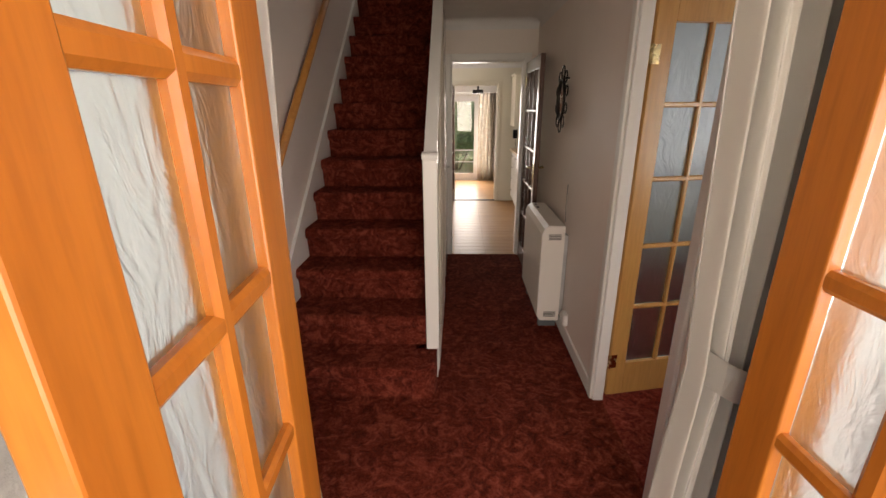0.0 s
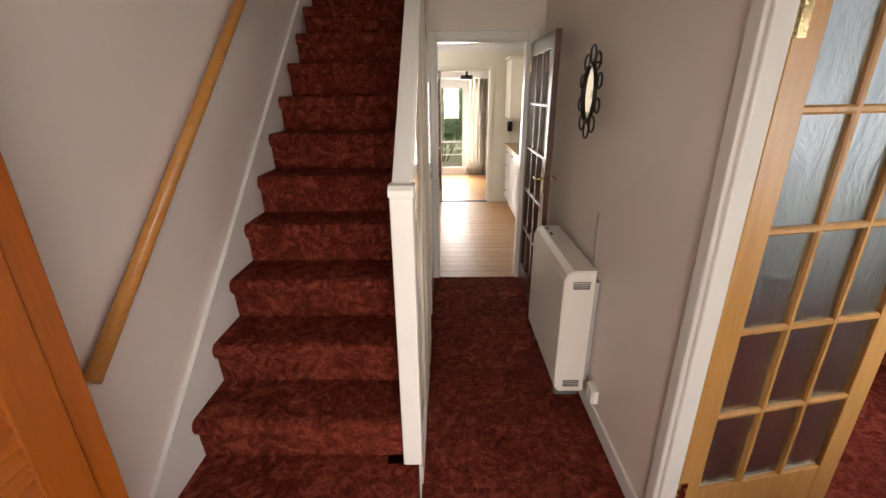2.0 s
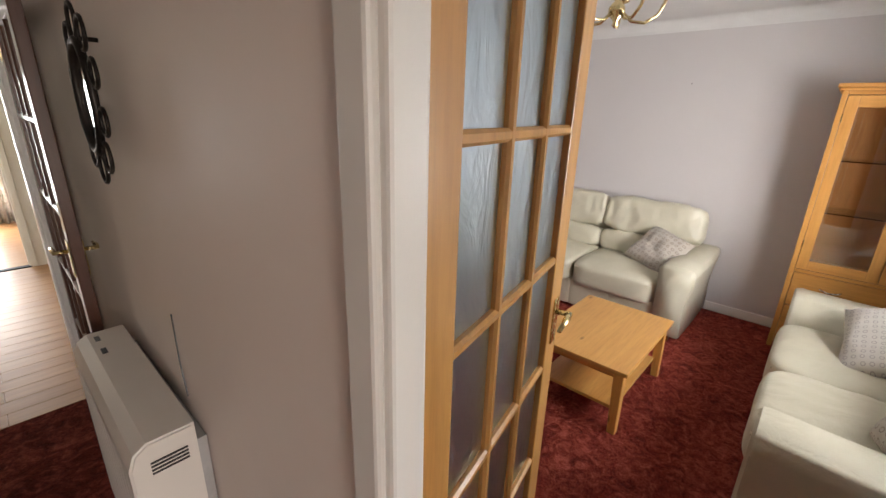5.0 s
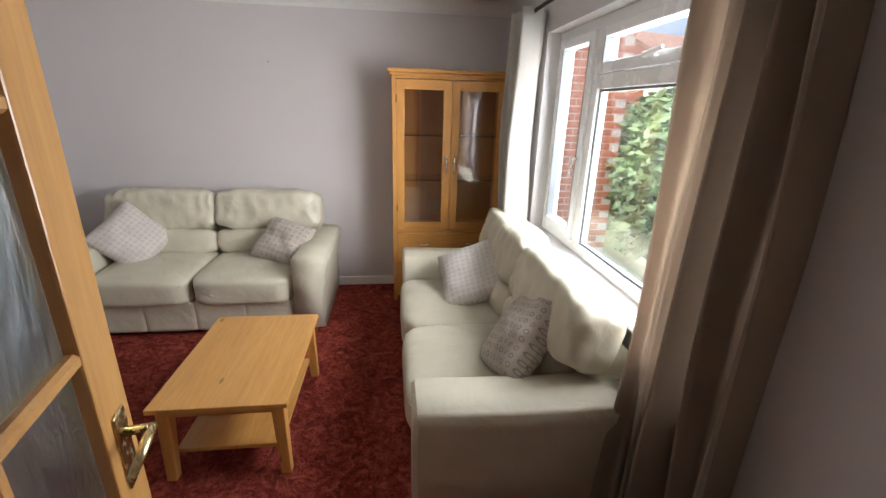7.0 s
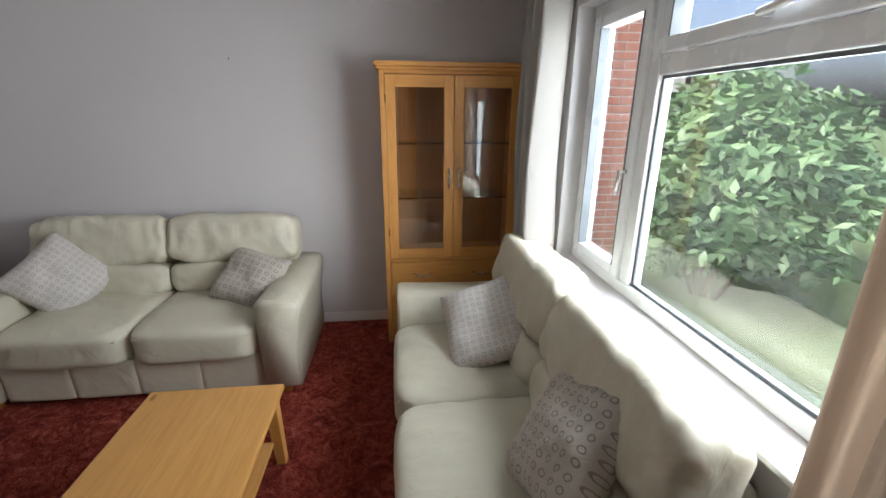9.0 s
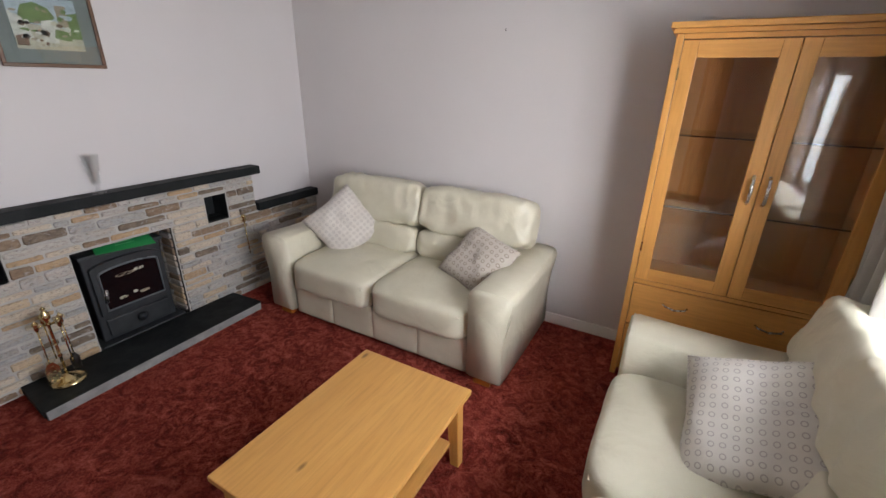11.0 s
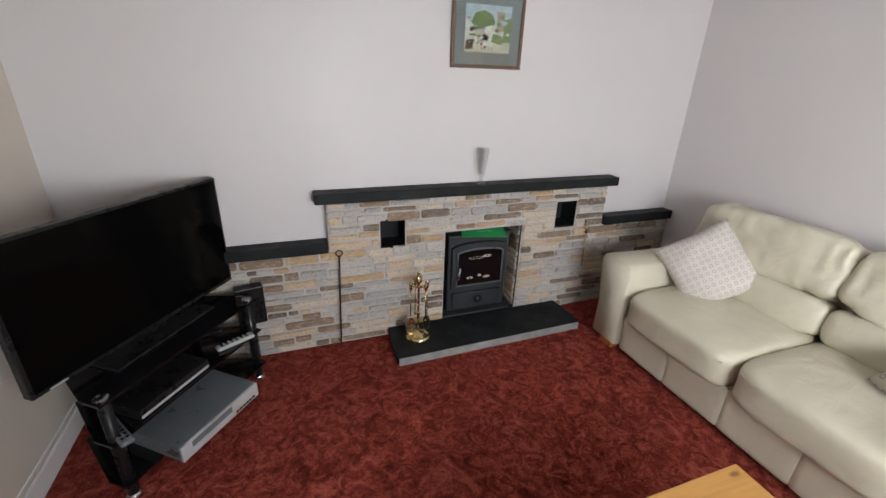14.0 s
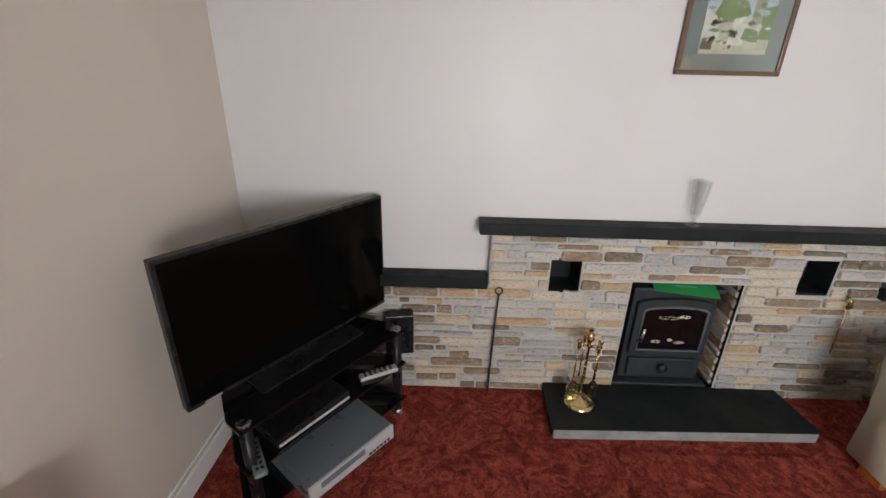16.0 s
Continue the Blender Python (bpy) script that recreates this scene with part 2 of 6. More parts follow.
let_light_through(M["white_fabric"], 0.35, (0.80, 0.78, 0.74))
let_light_through(M["shaded_beige_fabric"], 0.08, (0.50, 0.42, 0.33))
M["green"] = mottled("green_leaflet_paper", (0.010, 0.20, 0.055), (0.014, 0.25, 0.07), 6, 0.5, 80, 0.0)
M["pale_print"] = mottled("pale_green_print", (0.09, 0.42, 0.17), (0.12, 0.46, 0.2), 6, 0.5, 80, 0.0)
M["brick"] = mottled("red_brick", (0.30, 0.10, 0.065), (0.42, 0.16, 0.10), 7, 0.9, 90, 0.5, 0.01)
M["render"] = mottled("white_render", (0.70, 0.70, 0.69), (0.78, 0.78, 0.77), 2, 0.9, 70, 0.3, 0.01)
M["roof"] = mottled("brown_roof_tile", (0.16, 0.09, 0.07), (0.24, 0.15, 0.12), 4, 0.9, 40, 0.5, 0.02)
M["grass"] = mottled("lawn_ground", (0.05, 0.095, 0.025), (0.11, 0.15, 0.055), 3, 0.95, 40, 0.6, 0.03)
M["bark"] = mottled("shrub_bark", (0.06, 0.045, 0.03), (0.12, 0.09, 0.06), 12, 0.9, 60, 0.6, 0.01)
M["fence"] = wood("weathered_fence", (0.20, 0.14, 0.09), (0.12, 0.085, 0.06), "x", 0.85)
M["worktop"] = mottled("beige_worktop", (0.48, 0.33, 0.20), (0.60, 0.44, 0.29), 30, 0.35, 60, 0.0)
M["mirror"] = mottled("mirror_silver", (0.86, 0.85, 0.80), (0.88, 0.87, 0.82), 2, 0.03, 30, 0.0, 0, 1.0, 0.01)
M["crystal"] = glass("cut_crystal", (0.985, 0.99, 0.99), 0.03)
M["mount"] = mottled("sage_card_mount", (0.17, 0.20, 0.19), (0.20, 0.23, 0.22), 4, 0.7, 200, 0.05, 0.001)
M["frame_wood"] = wood("walnut_gilt_frame", (0.16, 0.085, 0.045), (0.09, 0.045, 0.025), "x", 0.35, 1.5, 0.2, False)
for key, col in (("p_sky", (0.42, 0.50, 0.55)), ("p_tree", (0.16, 0.24, 0.08)), ("p_stone", (0.34, 0.28, 0.20)), ("p_white", (0.62, 0.62, 0.56)), ("p_lane", (0.50, 0.47, 0.36)), ("p_brown", (0.17, 0.10, 0.06))):
    M[key] = mottled("watercolour_" + key[2:], tuple(v * 0.8 for v in col), tuple(min(1, v * 1.2) for v in col), 40, 0.7, 200, 0.0)


def leather_material():
    k = Mat("pale_sage_cream_leather")
    k.base(k.ramp(k.noise(4, 4), [(0.3, (0.56, 0.525, 0.405)), (0.7, (0.63, 0.595, 0.47))]))
    k.link(k.ramp(k.noise(7, 3), [(0.3, (0.36,) * 3), (0.7, (0.48,) * 3)]), k.b.inputs["Roughness"])
    vo = k.node("ShaderNodeTexVoronoi", Scale=260)
    vo.feature = "DISTANCE_TO_EDGE"
    k.link(k.coords(), vo.inputs["Vector"])
    k.bump(vo.outputs["Distance"], 0.12, 0.002)
    k.bump(k.noise(5, 3, (1, 1, 1), 0.5, 1.6), 0.26, 0.03)
    return k.m


M["leather"] = leather_material()


def leaf_material():
    k = Mat("shrub_leaf")
    r = k.t.nodes.new("ShaderNodeNewGeometry").outputs["Random Per Island"]
    k.base(k.ramp(r, [(0.0, (0.05, 0.12, 0.045)), (0.5, (0.11, 0.21, 0.085)), (1.0, (0.20, 0.31, 0.15))]))
    k.set(Roughness=0.45)
    return k.m


M["leaf"] = leaf_material()


def stone_material(name, joined):
    """Split field stone: a tone of its own for each stone, smeared lime, iron stains and pits."""
    k = Mat(name)
    geo = k.t.nodes.new("ShaderNodeNewGeometry")
    r = geo.outputs["Random Per Island"] if joined else k.t.nodes.new("ShaderNodeObjectInfo").outputs["Random"]

    def spot(scale, detail, rough, distort, stretch):
        mp = k.node("ShaderNodeMapping")
        mp.inputs["Scale"].default_value = stretch
        k.link(geo.outputs["Position"], mp.inputs[0])
        n = k.node("ShaderNodeTexNoise", Scale=scale, Detail=detail, Roughness=rough, Distortion=distort)
        k.link(mp.outputs[0], n.inputs["Vector"])
        return n.outputs["Fac"]

    tone = k.ramp(r, [(0.0, (0.40, 0.40, 0.40)), (0.16, (0.52, 0.50, 0.47)), (0.30, (0.60, 0.47, 0.32)), (0.42, (0.25, 0.17, 0.11)), (0.54, (0.62, 0.54, 0.43)), (0.68, (0.16, 0.12, 0.09)), (0.78, (0.50, 0.34, 0.19)), (0.86, (0.47, 0.45, 0.43))], True)
    blotch = spot(13, 5, 0.65, 0.8, (1, 1, 2.4))
    grain = spot(60, 5, 0.7, 0.6, (1, 1, 2.0))
    c = k.mix(k.ramp(blotch, [(0.42, (0, 0, 0)), (0.70, (0.40, 0.40, 0.40))]), tone, (0.56, 0.44, 0.30))
    c = k.mix(k.ramp(spot(21, 4, 0.6, 1.2, (1, 1, 1.6)), [(0.55, (0, 0, 0)), (0.68, (0.55, 0.55, 0.55))]), c, (0.54, 0.525, 0.50))
    c = k.mix(k.ramp(grain, [(0.50, (0, 0, 0)), (0.70, (0.7, 0.7, 0.7))]), c, (0.13, 0.10, 0.08))
    k.base(c)
    k.set(Roughness=0.85)
    k.bump(blotch, 0.7, 0.02)
    k.bump(grain, 0.6, 0.008)
    return k.m


M["stone"] = stone_material("split_stone", False)
M["stone_joined"] = stone_material("split_stone_run", True)


def ring_fabric(name, cloth, ring, scale):
    """Woven cloth with a printed grid of small rings."""
    k = Mat(name)
    mp = k.coords((scale, scale, scale), (0, 0, 0.0))
    vo = k.node("ShaderNodeTexVoronoi", Scale=1.0, Randomness=0.12)
    vo.voronoi_dimensions = "2D"
    k.link(mp, vo.inputs["Vector"])
    band = k.ramp(vo.outputs["Distance"], [(0.0, (0, 0, 0)), (0.17, (0, 0, 0)), (0.20, (1, 1, 1)), (0.28, (1, 1, 1)), (0.31, (0, 0, 0))])
    k.base(k.mix(band, k.ramp(k.noise(9, 3), [(0.3, cloth), (0.7, tuple(v * 0.9 for v in cloth))]), ring))
    k.set(Roughness=0.95, Sheen_Weight=0.2)
    k.bump(k.noise(350, 2), 0.2, 0.002)
    k.bump(k.noise(9, 3, (1, 1, 1), 0.5, 1.0), 0.4, 0.02)
    return k.m


M["cushion"] = ring_fabric("ring_print_cushion", (0.62, 0.58, 0.53), (0.40, 0.365, 0.34), 30)
M["cushion_b"] = ring_fabric("taupe_ring_print_cushion", (0.48, 0.43, 0.37), (0.25, 0.21, 0.18), 26)


def floral_material():
    k = Mat("floral_curtain_cloth")
    n = k.noise(22, 3, (1, 1, 1), 0.6, 1.5)
    c = k.ramp(n, [(0.42, (0.74, 0.72, 0.66)), (0.5, (0.40, 0.30, 0.22)), (0.58, (0.72, 0.69, 0.62)), (0.68, (0.16, 0.14, 0.12))])
    k.base(c)
    k.set(Roughness=0.9)
    return k.m


M["floral"] = floral_material()


def lamp_material():
    k = Mat("lit_bulb")
    k.base((1, 0.95, 0.85))
    k.set(Emission_Color=(1, 0.92, 0.78, 1), Emission_Strength=25.0)
    return k.m


M["bulb_lit"] = lamp_material()


# ---- building helpers ----
def finish(name, bm, material, smooth=False):
    me = bpy.data.meshes.new(name)
    if smooth:
        for f in bm.faces:
            f.smooth = True
    bm.to_mesh(me)
    bm.free()
    me.materials.append(M[material])
    return me


def part(name, bm, material, parent, label="", smooth=False):
    ob = new(name, finish(name, bm, material, smooth))
    ob.parent = parent
    if label:
        tagged(ob, label)
    return ob


def thing(name, label, category, at=(0, 0, 0), turn=0, group="", kind=""):
    ob = new(name)
    ob.empty_display_size = 0.1
    ob.matrix_world = pose(*at, 0, 0, turn)
    return tagged(ob, label, category, group, kind)


def solid(name, bm, material, label, category, kind="", group="", smooth=False, at=None, turn=0):
    ob = new(name, finish(name, bm, material, smooth))
    if at:
        ob.matrix_world = pose(*at, 0, 0, turn)
    return tagged(ob, label, category, group, kind)


def box(bm, x0, x1, y0, y1, z0, z1, bevel=0.0, seg=2):
    vs = [bm.verts.new((x, y, z)) for z in (z0, z1) for y in (y0, y1) for x in (x0, x1)]
    fs = [bm.faces.new([vs[i] for i in q]) for q in ((0, 2, 3, 1), (4, 5, 7, 6), (0, 1, 5, 4), (2, 6, 7, 3), (0, 4, 6, 2), (1, 3, 7, 5))]
    if bevel:
        es = list({e for f in fs for e in f.edges})
        bmesh.ops.bevel(bm, geom=es, offset=bevel, segments=seg, affect="EDGES", profile=0.5)
    return bm


def B(*a, **k):
    return box(bmesh.new(), *a, **k)


def tube(bm, pts, r, n=10, closed=False):
    """A round bar through the points; r may be one radius or one for each point."""
    pts = [Vector(p) for p in pts]
    rs = r if isinstance(r, (list, tuple)) else [r] * len(pts)
    rings, prev = [], None
    for i, p in enumerate(pts):
        a = pts[(i + 1) % len(pts)] if (closed or i + 1 < len(pts)) else p
        b = pts[i - 1] if (closed or i) else p
        d = (a - b).normalized()
        if prev is None:
            u = d.orthogonal().normalized()
        else:
            u = (prev - d * prev.dot(d))
            u = u.normalized() if u.length > 1e-6 else d.orthogonal().normalized()
        prev, v = u, d.cross(u)
        rings.append([bm.verts.new(p + (u * math.cos(t) + v * math.sin(t)) * rs[i]) for t in (2 * math.pi * j / n for j in range(n))])
    pairs = list(zip(rings, rings[1:])) + ([(rings[-1], rings[0])] if closed else [])
    for a, b in pairs:
        for j in range(n):
            bm.faces.new((a[j], a[(j + 1) % n], b[(j + 1) % n], b[j]))
    if not closed:
        bm.faces.new(rings[0][::-1])
        bm.faces.new(rings[-1])
    return bm


def lathe(bm, prof, n=20, at=(0, 0, 0)):
    """Turn (radius, height) pairs about the upright through at."""
    rings = [[bm.verts.new((at[0] + r * math.cos(2 * math.pi * j / n), at[1] + r * math.sin(2 * math.pi * j / n), at[2] + z)) for j in range(n)] for r, z in prof]
    for a, b in zip(rings, rings[1:]):
        for j in range(n):
            bm.faces.new((a[j], a[(j + 1) % n], b[(j + 1) % n], b[j]))
    if prof[0][0] > 1e-4:
        bm.faces.new(rings[0][::-1])
    if prof[-1][0] > 1e-4:
        bm.faces.new(rings[-1])
    return bm


def prism(bm, outline, axis, a, b):
    """Extrude a 2D outline along an axis from a to b. x: (y, z) outline; y: (x, z); z: (x, y)."""
    put = {"x": lambda p, c: (c, p[0], p[1]), "y": lambda p, c: (p[0], c, p[1]), "z": lambda p, c: (p[0], p[1], c)}[axis]
    lo = [bm.verts.new(put(p, a)) for p in outline]
    hi = [bm.verts.new(put(p, b)) for p in outline]
    n = len(outline)
    bm.faces.new(lo[::-1])
    bm.faces.new(hi)
    for i in range(n):
        bm.faces.new((lo[i], lo[(i + 1) % n], hi[(i + 1) % n], hi[i]))
    bmesh.ops.recalc_face_normals(bm, faces=bm.faces[:])
    return bm


def holed(bm, axis, c0, c1, u0, u1, z0, z1, holes=()):
    """A wall slab from c0 to c1 thick, across u0..u1 and z0..z1, with openings (u0, u1, z0, z1) through it."""
    us = sorted({u0, u1, *[min(max(v, u0), u1) for h in holes for v in h[:2]]})
    zs = sorted({z0, z1, *[min(max(v, z0), z1) for h in holes for v in h[2:]]})
    inside = lambda u, z: not (u0 < u < u1 and z0 < z < z1) or any(h[0] < u < h[1] and h[2] < z < h[3] for h in holes)
    grid = {}

    def v(c, u, z):
        key = (c, u, z)
        if key not in grid:
            grid[key] = bm.verts.new((c, u, z) if axis == "x" else (u, c, z))
        return grid[key]

    mids_u = [(a + b) / 2 for a, b in zip(us, us[1:])]
    mids_z = [(a + b) / 2 for a, b in zip(zs, zs[1:])]
    for i, mu in enumerate(mids_u):
        for j, mz in enumerate(mids_z):
            if inside(mu, mz):
                continue
            a, b, p, q = us[i], us[i + 1], zs[j], zs[j + 1]
            for c in (c0, c1):
                bm.faces.new((v(c, a, p), v(c, b, p), v(c, b, q), v(c, a, q)))
            for du, e in ((-1, a), (1, b)):
                k = i + du
                if not (0 <= k < len(mids_u)) or inside(mids_u[k], mz):
                    bm.faces.new((v(c0, e, p), v(c1, e, p), v(c1, e, q), v(c0, e, q)))
            for dz, e in ((-1, p), (1, q)):
                k = j + dz
                if not (0 <= k < len(mids_z)) or inside(mu, mids_z[k]):
                    bm.faces.new((v(c0, a, e), v(c1, a, e), v(c1, b, e), v(c0, b, e)))
    bmesh.ops.recalc_face_normals(bm, faces=bm.faces[:])
    return bm


def puff(bm, cx, cy, cz, sx, sy, sz, n=5.0, cuts=14, wrinkle=0.006, freq=5.0, seed=0.0, tilt=None, sag=0.0):
    """A stuffed, rounded block of the full size sx, sy, sz with soft creases."""
    made = {}

    def vert(p):
        key = tuple(round(c, 5) for c in p)
        if key not in made:
            q = Vector(p)
            m = max(abs(c) for c in q)
            l = sum(abs(c) ** n for c in q) ** (1 / n)
            q = q * (m / l)
            w = Vector((q.x * sx / 2, q.y * sy / 2, q.z * sz / 2))
            nv = noise.noise(Vector((w.x * freq + seed, w.y * freq * 1.6, w.z * freq + seed * 0.7)))
            crease = -abs(noise.noise(Vector((w.x * freq * 2.2 + seed * 3, w.y * freq, w.z * freq * 1.1)))) 
            d = Vector((q.x / sx, q.y / sy, q.z / sz)).normalized()
            w += d * (nv * wrinkle + crease * wrinkle * 1.6)
            w.z -= sag * (1 - min(1, (q.x ** 2 + q.y ** 2)))
            if tilt:
                w.rotate(tilt)
            made[key] = bm.verts.new((cx + w.x, cy + w.y, cz + w.z))
        return made[key]

    st = [-1 + 2 * i / cuts for i in range(cuts + 1)]
    for ax in range(3):
        for s in (-1, 1):
            for i in range(cuts):
                for j in range(cuts):
                    q = []
                    for a, b in ((st[i], st[j]), (st[i + 1], st[j]), (st[i + 1], st[j + 1]), (st[i], st[j + 1])):
                        p = [0, 0, 0]
                        p[ax], p[(ax + 1) % 3], p[(ax + 2) % 3] = s, a, b
                        q.append(vert(p))
                    bm.faces.new(q if s > 0 else q[::-1])
    return bm


def cloth(bm, path, z0, z1, folds, depth, rows=26, cols=120, pinch=None, thick=0.006, seed=1.0):
    """Hanging cloth along a straight path (x0, y0, x1, y1); pinch(v) gives (share of width, shift, share of depth) at height share v."""
    x0, y0, x1, y1 = path
    along, L = Vector((x1 - x0, y1 - y0, 0)), math.hypot(x1 - x0, y1 - y0)
    side = Vector((-along.y, along.x, 0)).normalized()
    grid = []
    for r in range(rows + 1):
        v = r / rows
        w, shift, dd = pinch(v) if pinch else (1, 0, 1)
        row = []
        for c in range(cols + 1):
            u = c / cols
            ph = u * folds * 2 * math.pi + 0.9 * math.sin(3.1 * u + seed) + 0.25 * math.sin(v * 4 + seed + u * 6)
            off = depth * dd * (math.sin(ph) * 0.5 + 0.18 * math.sin(2.3 * ph + seed) + 0.35 * noise.noise(Vector((u * 5 + seed, v * 2.2, seed))))
            p = Vector((x0, y0, 0)) + along * (0.5 + (u - 0.5) * w) + along.normalized() * shift + side * off
            row.append(bm.verts.new((p.x, p.y, z0 + (z1 - z0) * v)))
        grid.append(row)
    for a, b in zip(grid, grid[1:]):
        for c in range(cols):
            bm.faces.new((a[c], a[c + 1], b[c + 1], b[c]))
    bmesh.ops.solidify(bm, geom=bm.faces[:], thickness=thick)
    return bm


def scroll(cx, cz, r, a0, a1, n=16, shrink=0.0):
    return [(cx + r * (1 - shrink * i / n) * math.cos(a0 + (a1 - a0) * i / n), cz + r * (1 - shrink * i / n) * math.sin(a0 + (a1 - a0) * i / n)) for i in range(n + 1)]

# ---- structure ----
CEIL = 2.35
HX0, HX1, WX1 = 2.15, 2.25, 5.96   # hall wall (hall face, lounge face), far lounge wall
YW, YF = 2.40, 6.06                # lounge window wall, lounge fireplace wall
ST = "structure"
FIRE = (4.16, 4.70, 0.0, 0.67)
NICHES = ((3.755, 3.905, 0.60, 0.785), (4.95, 5.11, 0.625, 0.81))

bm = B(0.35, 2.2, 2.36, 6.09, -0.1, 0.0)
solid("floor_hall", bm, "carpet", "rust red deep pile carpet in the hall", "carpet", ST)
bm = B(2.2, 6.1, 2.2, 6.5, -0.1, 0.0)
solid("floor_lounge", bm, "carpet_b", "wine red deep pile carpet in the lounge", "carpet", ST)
solid("floor_porch", B(0.5, 2.7, 0.3, 2.36, -0.25, -0.14), "slate", "dark tiled porch floor", "floor", ST)
kitchen_floor = solid("floor_kitchen", B(-0.7, 3.0, 6.09, 9.05, -0.12, -0.012), "laminate", "pale wood laminate kitchen floor", "floor", ST)
garden_floor = solid("floor_garden_room", B(-0.2, 3.2, 9.05, 12.1, -0.25, -0.162), "laminate", "pale laminate floor of the garden room", "floor", ST)
solid("ground", B(-60, 80, -80, 90, -0.5, -0.3), "grass", "grassy ground outside the house", "ground", ST)

bm = bmesh.new()
holed(bm, "x", HX0, 2.205, 2.46, 6.09, 0, CEIL, [(2.92, 3.64, 0, 2.03)])
wall_hall = solid("wall_hall", bm, "wall", "cream painted wall between hall and lounge", "wall", ST)
bm = bmesh.new()
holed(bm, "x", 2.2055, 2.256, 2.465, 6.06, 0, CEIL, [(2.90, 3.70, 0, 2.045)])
solid("wall_lounge_door_side", bm, "door_side_wall", "warm beige lounge wall by the door", "wall", ST)
bm = bmesh.new()
holed(bm, "y", YF, 6.55, 2.256, 6.1, 0, CEIL, [FIRE, *NICHES])
solid("wall_fireplace", bm, "lounge_wall", "pale lilac grey chimney wall with recesses", "wall", ST)
bm = bmesh.new()
box(bm, 3.7, 5.2, 6.42, 6.54, 0, 0.9)
solid("recess_back", bm, "soot", "sooty back of the fire recess", "wall", ST)
solid("wall_lounge_far", B(WX1, 6.1, 2.2, YF, 0, CEIL), "lounge_wall", "pale lilac grey painted wall behind the sofa", "wall", ST)
WIN = (3.25, 5.06, 0.80, 2.02)
bm = bmesh.new()
holed(bm, "y", 2.235, YW, 2.256, WX1, 0, CEIL, [WIN])
solid("wall_window", bm, "lounge_wall", "pale lilac grey wall with the window opening", "wall", ST)
bm = bmesh.new()
holed(bm, "y", 2.36, 2.46, 0.25, 2.25, 0, CEIL, [(0.985, 2.08, 0, 2.08)])
solid("wall_front_door", bm, "wall", "cream painted wall round the porch doors", "wall", ST)
solid("wall_stair", B(0.25, 0.35, 2.46, 7.4, 0, 5.0), "wall", "pale painted wall beside the stairs", "wall", ST)
bm = bmesh.new()
holed(bm, "y", 6.09, 6.19, 1.2, HX1, 0, CEIL, [(1.30, 2.04, 0, 2.0)])
box(bm, -0.7, 1.2, 6.09, 6.19, 0, 1.5)
solid("wall_kitchen", bm, "wall", "pale painted wall over the kitchen doorway", "wall", ST)
solid("wall_stair_upper", B(1.224, 1.27, 2.46, 7.4, CEIL, 5.0), "wall", "upper stairwell wall", "wall", ST)
solid("wall_landing", B(0.25, 1.25, 7.4, 7.5, 2.4, 5.0), "wall", "landing end wall", "wall", ST)
solid("floor_landing", B(0.35, 1.2, 6.62, 7.4, 2.4, 2.6), "carpet", "carpeted landing at the top of the stairs", "carpet", ST)
solid("wall_landing_front", B(0.35, 1.2, 3.5, 3.6, CEIL + 0.1, 5.0), "wall", "upper stairwell front wall", "wall", ST)
solid("ceiling_landing", B(0.25, 1.25, 3.5, 7.5, 5.0, 5.1), "ceiling", "white landing ceiling", "ceiling", ST)
bm = bmesh.new()
box(bm, 1.2, HX0, 2.46, 6.09, CEIL, CEIL + 0.1)
box(bm, 0.35, 1.2, 2.46, 3.6, CEIL, CEIL + 0.1)
solid("ceiling_hall", bm, "ceiling", "white textured hall ceiling", "ceiling", ST)
solid("ceiling_lounge", B(HX0, 6.1, 2.14, 6.55, CEIL + 0.002, CEIL + 0.1), "ceiling", "white textured lounge ceiling", "ceiling", ST)
bm = bmesh.new()
box(bm, 1.2, 3.0, 6.19, 9.0, CEIL - 0.1, CEIL)
box(bm, -0.7, 1.2, 6.19, 9.0, CEIL - 0.1, CEIL - 0.02)
solid("ceiling_kitchen", bm, "ceiling", "white kitchen ceiling", "ceiling", ST)
bm = bmesh.new()
holed(bm, "y", 9.0, 9.1, -0.7, 3.0, -0.2, CEIL, [(1.30, 2.04, -0.15, 1.92)])
solid("wall_kitchen_far", bm, "cream", "cream painted kitchen wall with a doorway", "wall", ST)
solid("wall_kitchen_side", B(2.85, 3.0, 6.19, 9.0, 0, CEIL), "cream", "cream kitchen side wall", "wall", ST)
solid("wall_kitchen_left", B(-0.8, -0.7, 6.19, 9.0, 0, CEIL), "cream", "cream kitchen wall", "wall", ST)
bm = bmesh.new()
holed(bm, "y", 12.1, 12.2, -0.2, 3.2, -0.2, 2.3, [(1.12, 1.86, -0.15, 1.80)])
solid("wall_garden_room", bm, "white", "white garden room end wall", "wall", ST)
bm = bmesh.new()
box(bm, -0.3, -0.2, 9.1, 12.2, -0.2, 2.3)
box(bm, 3.2, 3.3, 9.1, 12.2, -0.2, 2.3)
solid("wall_garden_room_sides", bm, "white", "white garden room side walls", "wall", ST)
solid("ceiling_garden_room", B(-0.3, 3.3, 9.1, 12.2, 2.1, 2.2), "ceiling", "white garden room ceiling", "ceiling", ST)
bm = bmesh.new()
holed(bm, "x", 0.4, 0.5, 0.2, 2.36, -0.2, 2.4, [(0.45, 1.95, 0.6, 2.25)])
holed(bm, "x", 2.7, 2.8, 0.2, 2.234, -0.2, 2.4, [(0.45, 1.95, 0.6, 2.25)])
